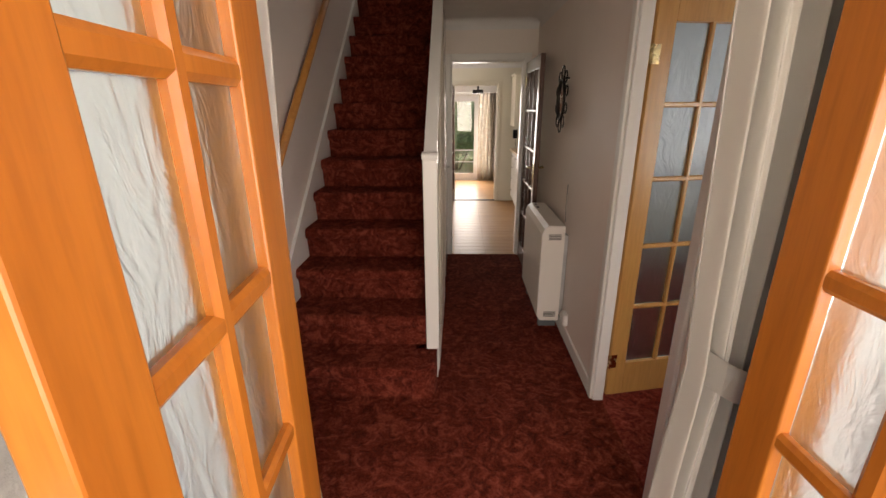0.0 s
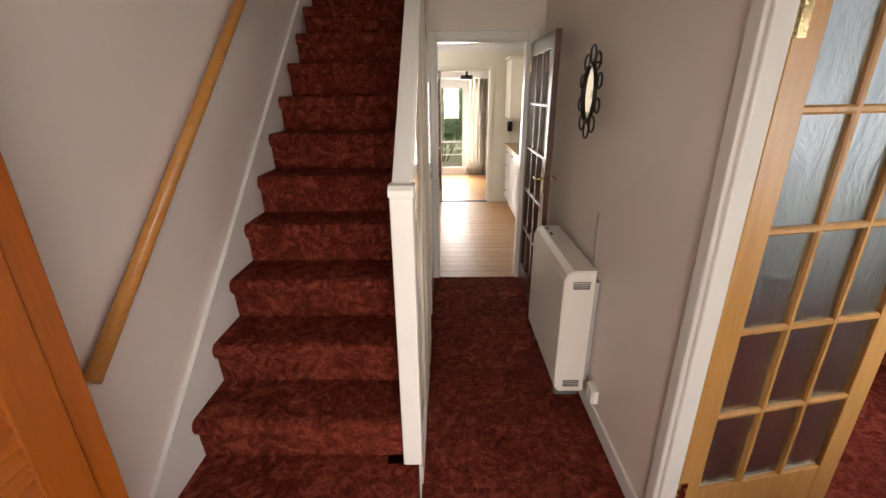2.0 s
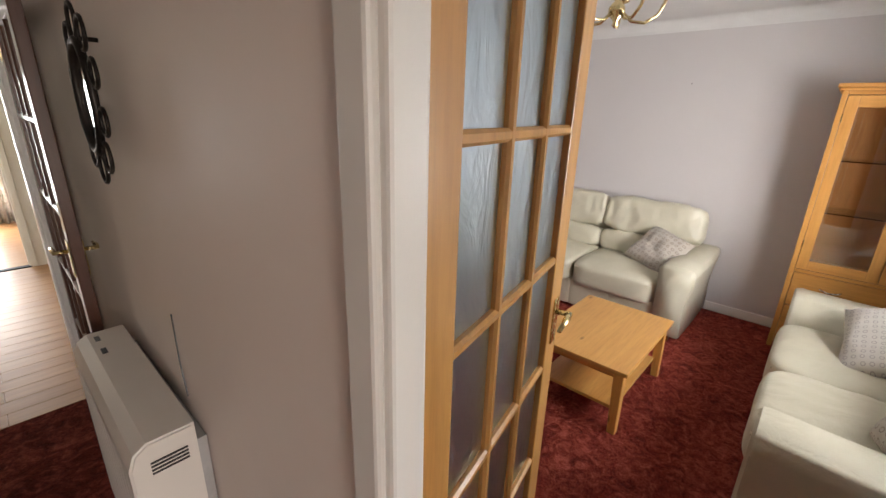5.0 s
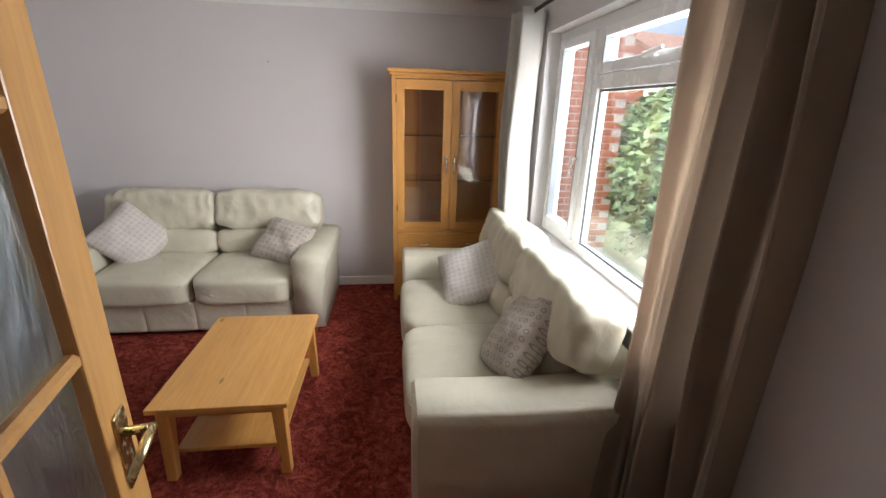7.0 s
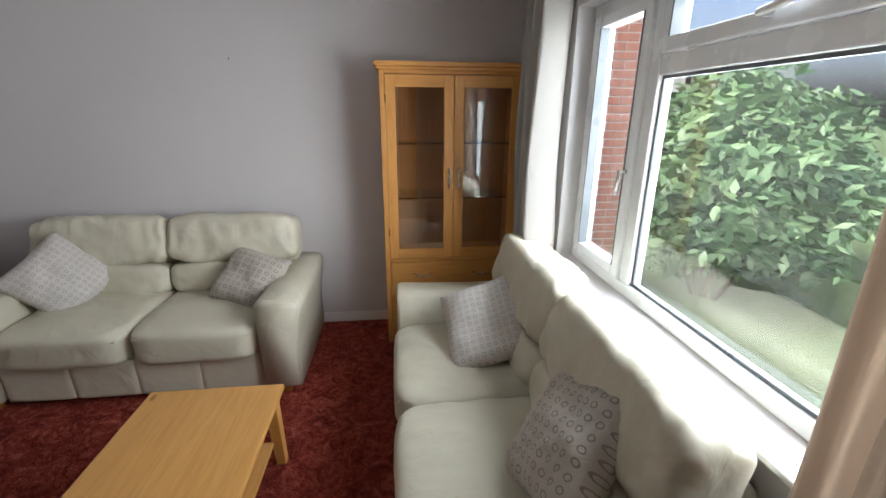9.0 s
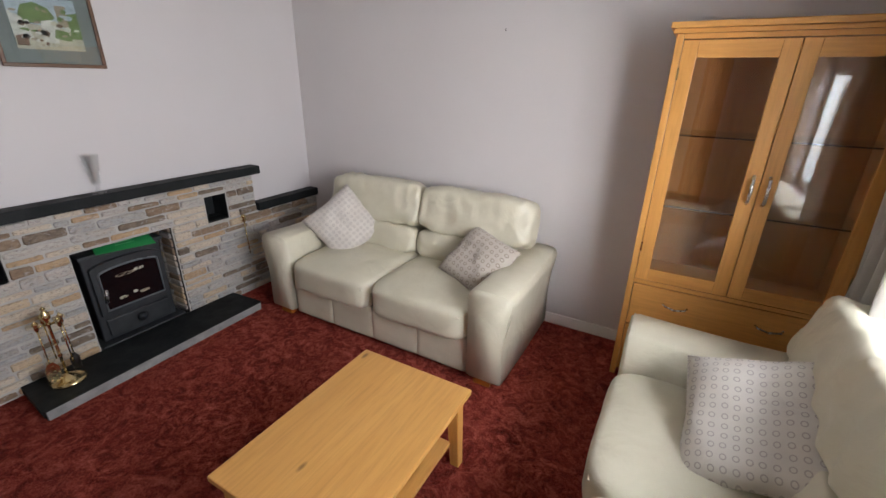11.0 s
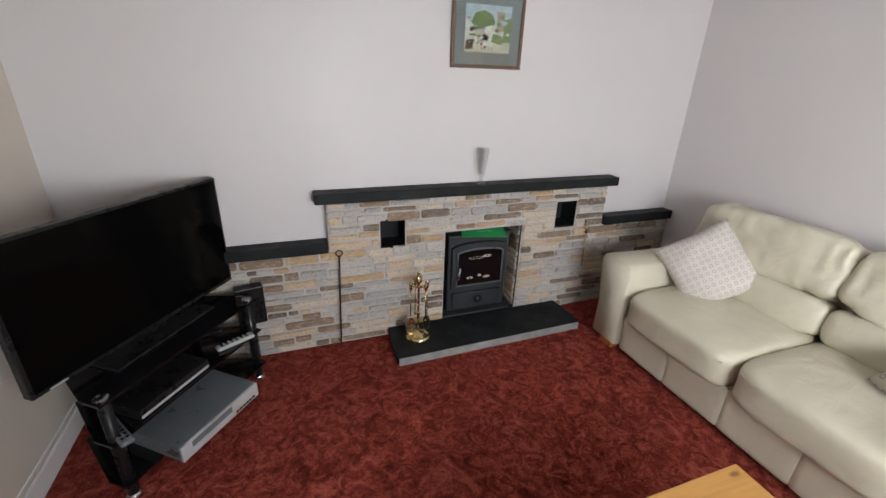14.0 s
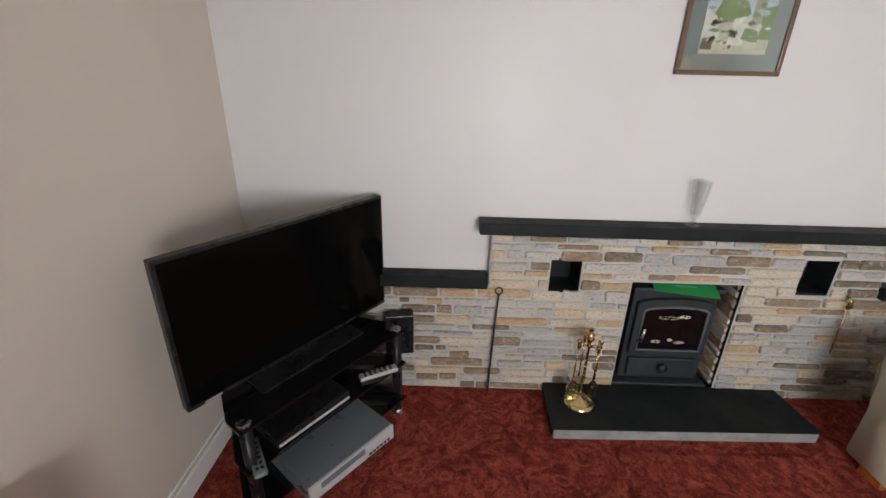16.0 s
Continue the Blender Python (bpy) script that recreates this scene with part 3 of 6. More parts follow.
holed(bm, "y", 0.2, 0.3, 0.5, 2.7, -0.2, 2.4, [(0.65, 2.55, 0.3, 2.25)])
solid("wall_porch", bm, "slate_edge", "grey porch walls with wide window openings", "wall", ST)
solid("ceiling_porch", B(0.4, 2.8, 0.2, 2.36, 2.4, 2.5), "ceiling", "white porch ceiling", "ceiling", ST)

# coving and skirting
def cove(name, axis, at, a, b, sx, top=CEIL, label="white plaster coving"):
    """Quarter-hollow coving along an axis; sx is the side of the wall on which it sits."""
    r = 0.09
    prof = [(0, 0)] + [(r - r * math.sin(t), r - r * math.cos(t)) for t in [math.pi / 2 * i / 6 for i in range(7)]]
    prof = [(0, 0), (0, -r)] + [(r - r * math.cos(t), -r + r * math.sin(t)) for t in [math.pi / 2 * i / 6 for i in range(1, 6)]] + [(r, 0)]
    out = [(at + sx * p, top + q - 0.002) for p, q in prof]
    bm = prism(bmesh.new(), out, "y" if axis == "y" else "x", a, b)
    return solid(name, bm, "ceiling", label, "coving", ST)

cove("trim_1", "x", 6.088, 1.26, HX0 - 0.002, -1)
cove("trim_2", "y", HX0 - 0.002, 2.47, 6.0, -1)
cove("trim_3", "y", WX1 - 0.002, YW, YF - 0.1, -1)
cove("trim_4", "x", YF - 0.002, 2.26, WX1, -1)
cove("trim_5", "y", 2.258, YW, YF - 0.1, 1)
cove("trim_6", "x", 8.998, -0.6, 2.8, -1, CEIL - 0.1)


def skirting(name, x0, x1, y0, y1, h=0.09):
    solid(name, B(x0, x1, y0, y1, 0, h, bevel=0.006), "white", "white gloss skirting board", "skirting", ST)

skirting("baseboard_1", HX0 - 0.016, HX0 - 0.001, 3.69, 5.98)
skirting("baseboard_2", WX1 - 0.016, WX1 - 0.001, YW, 5.93, 0.08)
skirting("baseboard_3", 2.257, 2.272, 3.70, 5.90, 0.10)
skirting("baseboard_4", HX0 - 0.016, HX0 - 0.001, 2.50, 2.855)
skirting("baseboard_5", 2.30, WX1 - 0.02, YW + 0.001, YW + 0.016, 0.08)
skirting("baseboard_6", 1.266, 1.280, 3.88, 4.95, 0.10)


# ---- staircase ----
stairs = thing("staircase", "straight staircase with rust red carpet and white side panel", "staircase", kind=ST)
RISE, GO, Y1 = 0.2, 0.232, 3.60
for i in range(13):
    y, z0, z1 = Y1 + GO * i, RISE * i, RISE * (i + 1)
    prof = [(y + GO + 0.03, z0 if i else 0), (y + 0.022, z0), (y + 0.012, z1 - 0.075)]
    prof += [(y + 0.012 - 0.028 * math.sin(t), z1 - 0.036 - 0.036 * math.cos(t) * (1 if t < 9 else 1)) for t in [math.pi * k / 7 for k in range(0, 8)]]
    prof += [(y + GO + 0.03, z1)]
    bm = bmesh.new()
    if i == 0:
        # rounded end beyond the newel
        prism(bm, prof, "x", 0.372, 1.14)
        pts = [(1.14 + 0.13 * math.sin(t), y + 0.10 - 0.115 * math.cos(t)) for t in [math.pi / 2 * k / 8 for k in range(9)]] + [(1.27, y + 0.21), (1.14, y + 0.21)]
        prism(bm, pts, "z", 0.0, z1 - 0.002)
    else:
        prism(bm, prof, "x", 0.372, 1.222)
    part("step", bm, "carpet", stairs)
slope = RISE / GO
sk = [(Y1 - 0.12, 0.0), (Y1 + 0.25, 0.0), (6.62, 2.38), (6.62, 2.85), (Y1 - 0.12, 0.24)]
part("wall_skirting", prism(bmesh.new(), sk, "x", 0.351, 0.371), "white", stairs, "white gloss sloping stair skirting")
top = lambda y: 1.29 + slope * (y - 3.83)
pan = [(3.87, 0.002), (6.088, 0.002), (6.088, CEIL - 0.002), (3.87 + (CEIL - top(3.87)) / slope, CEIL - 0.002), (3.87, top(3.87))]
part("side_panel", prism(bmesh.new(), pan, "x", 1.224, 1.265), "panel", stairs, "glossy yellowed white painted boarding")
cap = [(3.84, top(3.84) - 0.02), (5.04, top(5.04) - 0.02), (5.04, top(5.04) + 0.035), (3.84, top(3.84) + 0.035)]
bm = prism(bmesh.new(), cap, "x", 1.212, 1.281)
bmesh.ops.bevel(bm, geom=bm.edges[:], offset=0.008, segments=2, affect="EDGES")
part("handrail_cap", bm, "white", stairs, "white gloss sloping handrail cap")
bm = B(1.208, 1.284, 3.80, 3.885, 0.2, 1.31, bevel=0.006)
part("newel_post", bm, "white", stairs, "square white gloss newel post")
bm = prism(bmesh.new(), [(3.795, 1.31), (3.89, 1.31), (3.885, 1.33), (3.87, 1.343), (3.815, 1.343), (3.80, 1.33)], "x", 1.205, 1.287)
part("newel_cap", bm, "white", stairs)
part("stringer_foot", B(1.2655, 1.274, 3.81, 3.87, 0.0, 0.30, bevel=0.002), "white", stairs)
# battens and conduits on the panel
for pts, r in (
    ([(1.270, 4.30, 0.0), (1.270, 4.30, 0.98), (1.270, 4.55, 1.22), (1.270, 4.52, 1.85)], 0.012),
    ([(1.270, 4.62, 0.0), (1.270, 4.62, 1.1), (1.270, 4.80, 1.6), (1.270, 4.84, 2.05)], 0.014),
    ([(1.270, 5.02, 0.0), (1.270, 5.02, 2.3)], 0.010),
):
    part("batten", tube(bmesh.new(), pts, r, 8), "panel", stairs, "painted-over cover strip", True)
cup = thing("cupboard_door", "flush white understairs cupboard door", "door", (1.266, 5.28, 0.06))
part("door_panel", B(0, 0.012, 0, 0.62, 0, 1.62, bevel=0.003), "panel", cup)
part("handle", tube(bmesh.new(), [(0.012, 0.20, 0.98), (0.04, 0.20, 0.98), (0.04, 0.32, 0.98), (0.012, 0.32, 0.98)], 0.006), "white", cup, "", True)

rail = thing("stair_handrail", "round honey pine handrail fixed along the stair wall", "handrail", (0.40, 3.47, 0.872))
part("rail", tube(bmesh.new(), [(0, 0, 0), (0, 2.9, 2.9 * 0.86)], 0.024, 14), "rail_wood", rail, "", True)
for y in (0.28, 0.95, 1.75, 2.5):
    part("bracket", tube(bmesh.new(), [(0, y, y * 0.86), (-0.02, y, y * 0.86 - 0.05), (-0.068, y, y * 0.86 - 0.05)], 0.008, 8), "white", rail, "small white metal bracket", True)


# ---- door linings ----
def architrave(name, axis, face, u0, u1, ztop, depth0, depth1, w=0.065, mat="white", sides=(-1, 1), label="white gloss door lining and architrave"):
    """Lining inside an opening u0..u1 through a wall depth0..depth1, with architraves on both faces."""
    t = thing(name, label, "door frame", kind=ST)
    def bx(nm, c0, c1, a, b, z0, z1, bev=0.006):
        bm = B(c0, c1, a, b, z0, z1, bevel=bev) if axis == "x" else B(a, b, c0, c1, z0, z1, bevel=bev)
        part(nm, bm, mat, t)
    bx("lining", depth0 - 0.003, depth1 + 0.003, u0, u0 + 0.025, 0, ztop)
    bx("lining", depth0 - 0.003, depth1 + 0.003, u1 - 0.025, u1, 0, ztop)
    bx("lining", depth0 - 0.003, depth1 + 0.003, u0, u1, ztop - 0.025, ztop - 0.0005)
    for s in sides:
        c0, c1 = (depth0 - 0.018, depth0 - 0.001) if s < 0 else (depth1 + 0.001, depth1 + 0.018)
        bx("architrave", c0, c1, u0 - w + 0.012, u0 + 0.012, 0, ztop + w - 0.012)
        bx("architrave", c0, c1, u1 - 0.012, u1 + w - 0.012, 0, ztop + w - 0.012)
        bx("architrave", c0 + 0.001, c1 - 0.001, u0 + 0.012, u1 - 0.012, ztop - 0.012, ztop + w - 0.013)
    return t

architrave("door_frame_1", "x", HX0, 2.92, 3.64, 2.03, HX0, 2.202, 0.055, "white", (-1,))
architrave("door_frame_2", "y", 6.09, 1.30, 2.04, 2.0, 6.09, 6.19)
architrave("door_frame_3", "y", 9.0, 1.30, 2.04, 1.92, 9.0, 9.1, 0.05, "cream")
architrave("door_frame_4", "y", 2.36, 0.985, 2.08, 2.08, 2.36, 2.46, 0.07, "pine", (-1,), "orange varnished pine porch door frame")


def glazed_door(name, label, at, turn, w, h, cols, rows, wood_mat, pane_mat, stile=0.095, top=0.10, bottom=0.20, bar=0.024, t=0.038, handle="brass", hinge_z=(0.24, 1.78), handle_side=1, hz=1.02, panel_z=None):
    """A multi-pane door hung at its local origin, running along +x."""
    d = thing(name, label, "door", at, turn)
    part("stile", B(0, stile, -t / 2, t / 2, 0, h, bevel=0.004), wood_mat, d)
    part("stile", B(w - stile, w, -t / 2, t / 2, 0, h, bevel=0.004), wood_mat, d)
    part("rail", B(stile, w - stile, -t / 2 + 0.001, t / 2 - 0.001, 0, bottom, bevel=0.003), wood_mat, d)
    part("rail", B(stile, w - stile, -t / 2 + 0.001, t / 2 - 0.001, h - top, h, bevel=0.003), wood_mat, d)
    gw, gh = w - 2 * stile, h - top - bottom
    for i in range(1, cols):
        x = stile + gw * i / cols
        part("glazing_bar", prism(bmesh.new(), [(x - bar / 2, -t * 0.3), (x - bar * 0.25, -t * 0.47), (x + bar * 0.25, -t * 0.47), (x + bar / 2, -t * 0.3), (x + bar / 2, t * 0.3), (x + bar * 0.25, t * 0.47), (x - bar * 0.25, t * 0.47), (x - bar / 2, t * 0.3)], "z", bottom, h - top), wood_mat, d)
    for j in range(1, rows):
        z = bottom + gh * j / rows
        part("glazing_bar", prism(bmesh.new(), [(-t * 0.3, z - bar / 2), (-t * 0.46, z - bar * 0.25), (-t * 0.46, z + bar * 0.25), (-t * 0.3, z + bar / 2), (t * 0.3, z + bar / 2), (t * 0.46, z + bar * 0.25), (t * 0.46, z - bar * 0.25), (t * 0.3, z - bar / 2)], "x", stile, w - stile), wood_mat, d)
    for i in range(cols):
        for j in range(rows):
            x0, x1 = stile + gw * i / cols + 0.004, stile + gw * (i + 1) / cols - 0.004
            z0, z1 = bottom + gh * j / rows + 0.004, bottom + gh * (j + 1) / rows - 0.004
            p = part("pane", B(x0, x1, -0.002, 0.002, z0, z1), pane_mat, d)
            p.visible_shadow = False
    for z in hinge_z:
        bm = tube(bmesh.new(), [(-0.006, -t / 2 - 0.006, z - 0.04), (-0.006, -t / 2 - 0.006, z + 0.04)], 0.007, 8)
        box(bm, 0.0, 0.035, -t / 2 - 0.004, -t / 2 - 0.0005, z - 0.04, z + 0.04)
        box(bm, -0.030, -0.008, -t / 2 - 0.004, -t / 2 - 0.0005, z - 0.04, z + 0.04)
        part("hinge", bm, "brass", d, "worn brass butt hinge")
    if handle:
        x = w - stile * 0.5
        for s in (-1, 1):
            pl = part("handle_plate", B(x - 0.02, x + 0.02, *sorted((s * t / 2, s * (t / 2 + 0.005))), hz - 0.07, hz + 0.07, bevel=0.002), handle, d, "worn brass backplate")
            y = s * (t / 2 + 0.045)
            bm = tube(bmesh.new(), [(x, s * t / 2, hz + 0.03), (x, y, hz + 0.03), (x - 0.03, y, hz + 0.032), (x - 0.105, y, hz + 0.026)], [0.008, 0.008, 0.009, 0.006], 10)
            part("lever_handle", bm, handle, pl, "", True)
    return d

glazed_door("lounge_door", "honey wood fifteen-pane obscure glass door standing open", (2.226, 3.668, 0.012), 11.5, 0.74, 1.99, 3, 5, "door_wood", "obscure", hinge_z=(0.22, 1.76))
glazed_door("kitchen_door", "dark stained fifteen-pane glass door folded back against the wall", (2.065, 6.075, 0.012), -90.5, 0.80, 1.95, 3, 5, "mahogany", "glass", stile=0.085, bottom=0.17)
glazed_door("garden_room_door", "dark brown glazed door open into the kitchen", (1.30, 8.975, 0.012), -97, 0.72, 1.88, 3, 5, "mahogany", "glass", stile=0.085)
glazed_door("porch_door", "orange pine porch door with obscure glass panes, open outwards", (1.036, 2.41, 0.01), -86, 0.54, 2.03, 2, 5, "pine", "obscure", stile=0.105, top=0.09, bottom=0.26, bar=0.04, t=0.045, handle="", hinge_z=(0.25, 1.8))
glazed_door("porch_door", "orange pine porch door with obscure glass panes, open outwards", (2.029, 2.41, 0.01), -88, 0.54, 2.03, 2, 5, "pine", "obscure", stile=0.105, top=0.09, bottom=0.26, bar=0.04, t=0.045, handle="", hinge_z=(0.25, 1.8))


# ---- hall things ----
def heater(at, turn, w, h, d, label):
    """A slim storage heater; local +x along the wall, front towards -y."""
    t = thing("storage_heater", label, "heater", at, turn)
    bm = bmesh.new()
    prof = [(-d, 0.03), (-d + 0.025, 0.0), (-0.03, 0.0), (-0.03, h), (-d + 0.045, h), (-d + 0.015, h - 0.02), (-d, h - 0.06)]
    prism(bm, prof, "x", 0, w)
    bmesh.ops.bevel(bm, geom=[e for e in bm.edges if abs(e.verts[0].co.x - e.verts[1].co.x) < 1e-6], offset=0.006, segments=2, affect="EDGES")
    body = part("casing", bm, "heater", t)
    part("wall_bracket", B(0.02, w - 0.02, -0.029, -0.002, 0.05, h - 0.07, bevel=0.002), "silver_plastic", t, "grey perforated wall bracket")
    for z in range(12):
        part("bracket_slot", B(0.014, 0.0205, -0.022, -0.010, 0.08 + z * (h - 0.2) / 12, 0.08 + (z + 0.55) * (h - 0.2) / 12), "vent", t)
    for xs in (0, w):
        e = -0.0025 if xs == 0 else 0.0025
        for z0 in (0.035, h - 0.095):
            for k in range(4):
                z = z0 + 0.011 * k
                part("vent_slot", B(*sorted((xs + e * 0.1, xs + e)), -d + 0.045, -0.055, z, z + 0.005), "vent", t)
    for i in range(1, 12):
        x = w * i / 12
        part("front_rib", B(x - 0.002, x + 0.002, -d - 0.0009, -d - 0.0002, 0.06, h - 0.1), "heater", t)
    part("control_dial", B(0.16, 0.20, -d + 0.06, -d + 0.075, h, h + 0.003), "vent", t, "small dark control slot")
    part("control_dial", B(0.05, 0.09, -d + 0.06, -d + 0.075, h, h + 0.002), "grey_plastic", t, "small grey control mark")
    for x in (0.08, w - 0.12):
        part("foot", B(x, x + 0.04, -d + 0.03, -0.03, -at[2] + 0.001, 0.001), "grey_plastic", t)
    return t

heater((HX0 - 0.001, 4.385, 0.085), 90, 0.76, 0.71, 0.185, "white slim storage heater on the hall wall")
# turned so that its front faces the hall
for o in bpy.data.objects:
    if o.name.startswith("storage_heater"):
        o.matrix_world = pose(HX0 - 0.001, 5.145, 0.085, 0, 0, -90)
heater((2.273, 4.00, 0.06), 90, 0.74, 0.64, 0.172, "white slim storage heater on the lounge wall")

mir = thing("oval_mirror", "oval mirror in a black wrought iron scroll frame", "mirror", (HX0 - 0.030, 4.745, 1.605), -90)
ring = [(0.095 * math.cos(a), -0.02, 0.135 * math.sin(a)) for a in [2 * math.pi * i / 36 for i in range(36)]]
bm = bmesh.new()
vs = [bm.verts.new((0.094 * math.cos(a), -0.017, 0.134 * math.sin(a))) for a in [2 * math.pi * i / 36 for i in range(36)]]
vb = [bm.verts.new((v.co.x, -0.010, v.co.z)) for v in vs]
bm.faces.new(vs)
bm.faces.new(vb[::-1])
for i in range(36):
    bm.faces.new((vs[i], vb[i], vb[(i + 1) % 36], vs[(i + 1) % 36]))
bmesh.ops.recalc_face_normals(bm, faces=bm.faces[:])
part("mirror_glass", bm, "mirror", mir, "pale reflecting oval glass")
part("iron_rim", tube(bmesh.new(), ring, 0.010, 8, True), "iron", mir, "", True)
for i in range(10):
    a = 2 * math.pi * (i + 0.5) / 10
    cx, cz, r = 0.135 * math.cos(a), 0.178 * math.sin(a), 0.030 + 0.010 * abs(math.sin(a))
    loop = [(cx + r * math.cos(b), -0.016, cz + r * math.sin(b)) for b in [2 * math.pi * k / 14 for k in range(14)]]
    sc = part("iron_scroll", tube(bmesh.new(), loop, 0.005, 6, True), "iron", mir, "", True)
part("wall_hook", tube(bmesh.new(), [(0, 0.029, 0.14), (0, -0.012, 0.14)], 0.006, 6), "iron", mir)

sock = thing("telephone_socket", "white surface telephone socket box above the skirting", "socket", (HX0, 4.24, 0.12))
part("box", B(-0.03, -0.001, 0, 0.09, 0, 0.08, bevel=0.004), "white", sock)
part("faceplate", B(-0.036, -0.0305, 0.006, 0.084, 0.006, 0.074, bevel=0.002), "white", sock)
cable = thing("phone_cable", "thin dark cable running up the wall", "cable", (HX0 - 0.004, 4.52, 0.79))
part("wire", tube(bmesh.new(), [(0, 0, 0), (0, 0.02, 0.1), (0, 0.015, 0.26)], 0.002, 6), "grey_plastic", cable)
sw = thing("light_switch", "white double light switch on the hall wall", "switch", (HX0 - 0.001, 2.63, 1.385))
part("plate", B(-0.009, 0, 0, 0.146, 0, 0.086, bevel=0.003), "white", sw)
for y in (0.05, 0.085):
    part("rocker", B(-0.014, -0.0095, y, y + 0.025, 0.026, 0.06, bevel=0.001), "white", sw)
part("screw", lathe(bmesh.new(), [(0.005, 0), (0.005, 0.002)], 8, (-0.0115, 0.12, 0.04)), "vent", sw)

# louvred cupboard beside the porch doors
cupb = thing("louvre_cupboard", "amber pine cupboard with louvred door beside the stairs", "cupboard", (0.69, 0, 0))
part("side_panel", B(-0.338, -0.04, 3.155, 3.175, 0, CEIL - 0.002), "wall", cupb, "cream painted cupboard end")
part("frame_post", B(-0.04, 0.0, 3.12, 3.18, 0, CEIL - 0.003, bevel=0.005), "pine_dark", cupb)
part("frame_post", B(-0.04, 0.0, 2.465, 2.50, 0, CEIL - 0.003, bevel=0.005), "pine_dark", cupb)
dr = part("door", B(-0.02, 0.012, 3.03, 3.115, 0.03, 2.25, bevel=0.004), "pine_dark", cupb, "louvred pine door leaf")
for a, b, z0, z1 in ((2.505, 2.58, 0.03, 2.25),):
    part("stile", B(-0.02, 0.012, a, b, z0, z1, bevel=0.004), "pine_dark", dr)
for z0, z1 in ((0.03, 0.20), (1.29, 1.42), (2.13, 2.25)):
    part("rail", B(-0.019, 0.011, 2.58, 3.03, z0, z1, bevel=0.003), "pine_slat", dr)
for za, zb in ((0.20, 1.29), (1.42, 2.13)):
    n = int((zb - za) / 0.034)
    for k in range(n):
        z = za + (k + 0.5) * (zb - za) / n
        bm = prism(bmesh.new(), [(-0.017, z + 0.016), (-0.013, z + 0.020), (0.010, z - 0.014), (0.008, z - 0.020), (0.004, z - 0.018)], "y", 2.58, 3.03)
        part("slat", bm, "pine_slat", dr)
for z in (0.42, 0.62, 1.9):
    part("hinge", B(0.0005, 0.006, 3.108, 3.126, z, z + 0.07, bevel=0.001), "brass", dr, "small brass hinge")


def tied(side):
    def f(v):
        # v: 0 foot, 1 head; drawn together at the tie, about 0.42 up
        d = abs(v - 0.42)
        w = 0.72 + 0.28 * min(1, (d / 0.58)) ** 0.8 if v > 0.42 else 0.72 + 0.2 * (d / 0.42)
        return w, side * 0.5 * 0.24 * (1 - w), 0.55 + 0.45 * w
    return f

for x0, x1, sd in ((0.79, 1.035, -1), (1.90, 2.14, 1)):
    c = thing("door_curtain", "cream cloth curtain drawn back with a matching tieback", "curtain", group="porch door curtains")
    part("cloth", cloth(bmesh.new(), (x0, 2.535, x1, 2.535), 0.03, 2.2, 5, 0.075, pinch=tied(sd), seed=sd * 2.0), "white_fabric", c, "", True)
    cx = (x0 + x1) / 2 + sd * 0.06
    ring = [(cx + 0.085 * math.cos(a), 2.535 + 0.07 * math.sin(a), 0.93 + 0.03 * math.cos(a) * -sd) for a in [2 * math.pi * i / 24 for i in range(24)]]
    bm = bmesh.new()
    lo = [bm.verts.new((p[0], p[1], p[2] - 0.045)) for p in ring]
    hi = [bm.verts.new((p[0], p[1], p[2] + 0.045)) for p in ring]
    for i in range(24):
        bm.faces.new((lo[i], lo[(i + 1) % 24], hi[(i + 1) % 24], hi[i]))
    bmesh.ops.solidify(bm, geom=bm.faces[:], thickness=0.008)
    part("tieback", bm, "white_fabric", c, "", True)
pole = thing("curtain_pole", "dark curtain pole over the porch doors", "curtain pole")
part("pole", tube(bmesh.new(), [(0.80, 2.535, 2.215), (2.14, 2.535, 2.215)], 0.012, 10), "iron", pole)
for x in (0.9, 2.05):
    part("bracket", B(x - 0.01, x + 0.01, 2.462, 2.53, 2.20, 2.215), "iron", pole)


# ---- kitchen and garden room ----
def base_unit(y0, y1, n):
    t = thing("kitchen_unit", "white fitted kitchen base unit", "kitchen cabinet", (2.27, y0, 0), group="kitchen base units")
    w = y1 - y0
    part("body", B(0.02, 0.575, 0.001, w - 0.001, 0.12, 0.87), "white", t)
    part("plinth", B(0.06, 0.5, 0.001, w - 0.001, 0, 0.119), "white", t)
    for k in range(n):
        z0, z1 = 0.13 + k * 0.735 / n, 0.13 + (k + 1) * 0.735 / n - 0.006
        d = part("drawer_front" if n > 1 else "door", B(0, 0.019, 0.004, w - 0.004, z0, z1, bevel=0.004), "white", t)
        part("handle", tube(bmesh.new(), [(0, w * 0.4, z1 - 0.05), (-0.025, w * 0.42, z1 - 0.05), (-0.025, w * 0.58, z1 - 0.05), (0, w * 0.6, z1 - 0.05)], 0.005, 6), "chrome", d, "", True)
for a, b, n in ((6.9, 7.4, 1), (7.4, 7.9, 1), (7.9, 8.4, 1), (8.4, 8.8, 4)):
    base_unit(a, b, n)
solid("worktop", B(2.24, 2.845, 6.9, 8.82, 0.872, 0.91, bevel=0.008), "worktop", "beige speckled kitchen worktop on white units", "worktop")
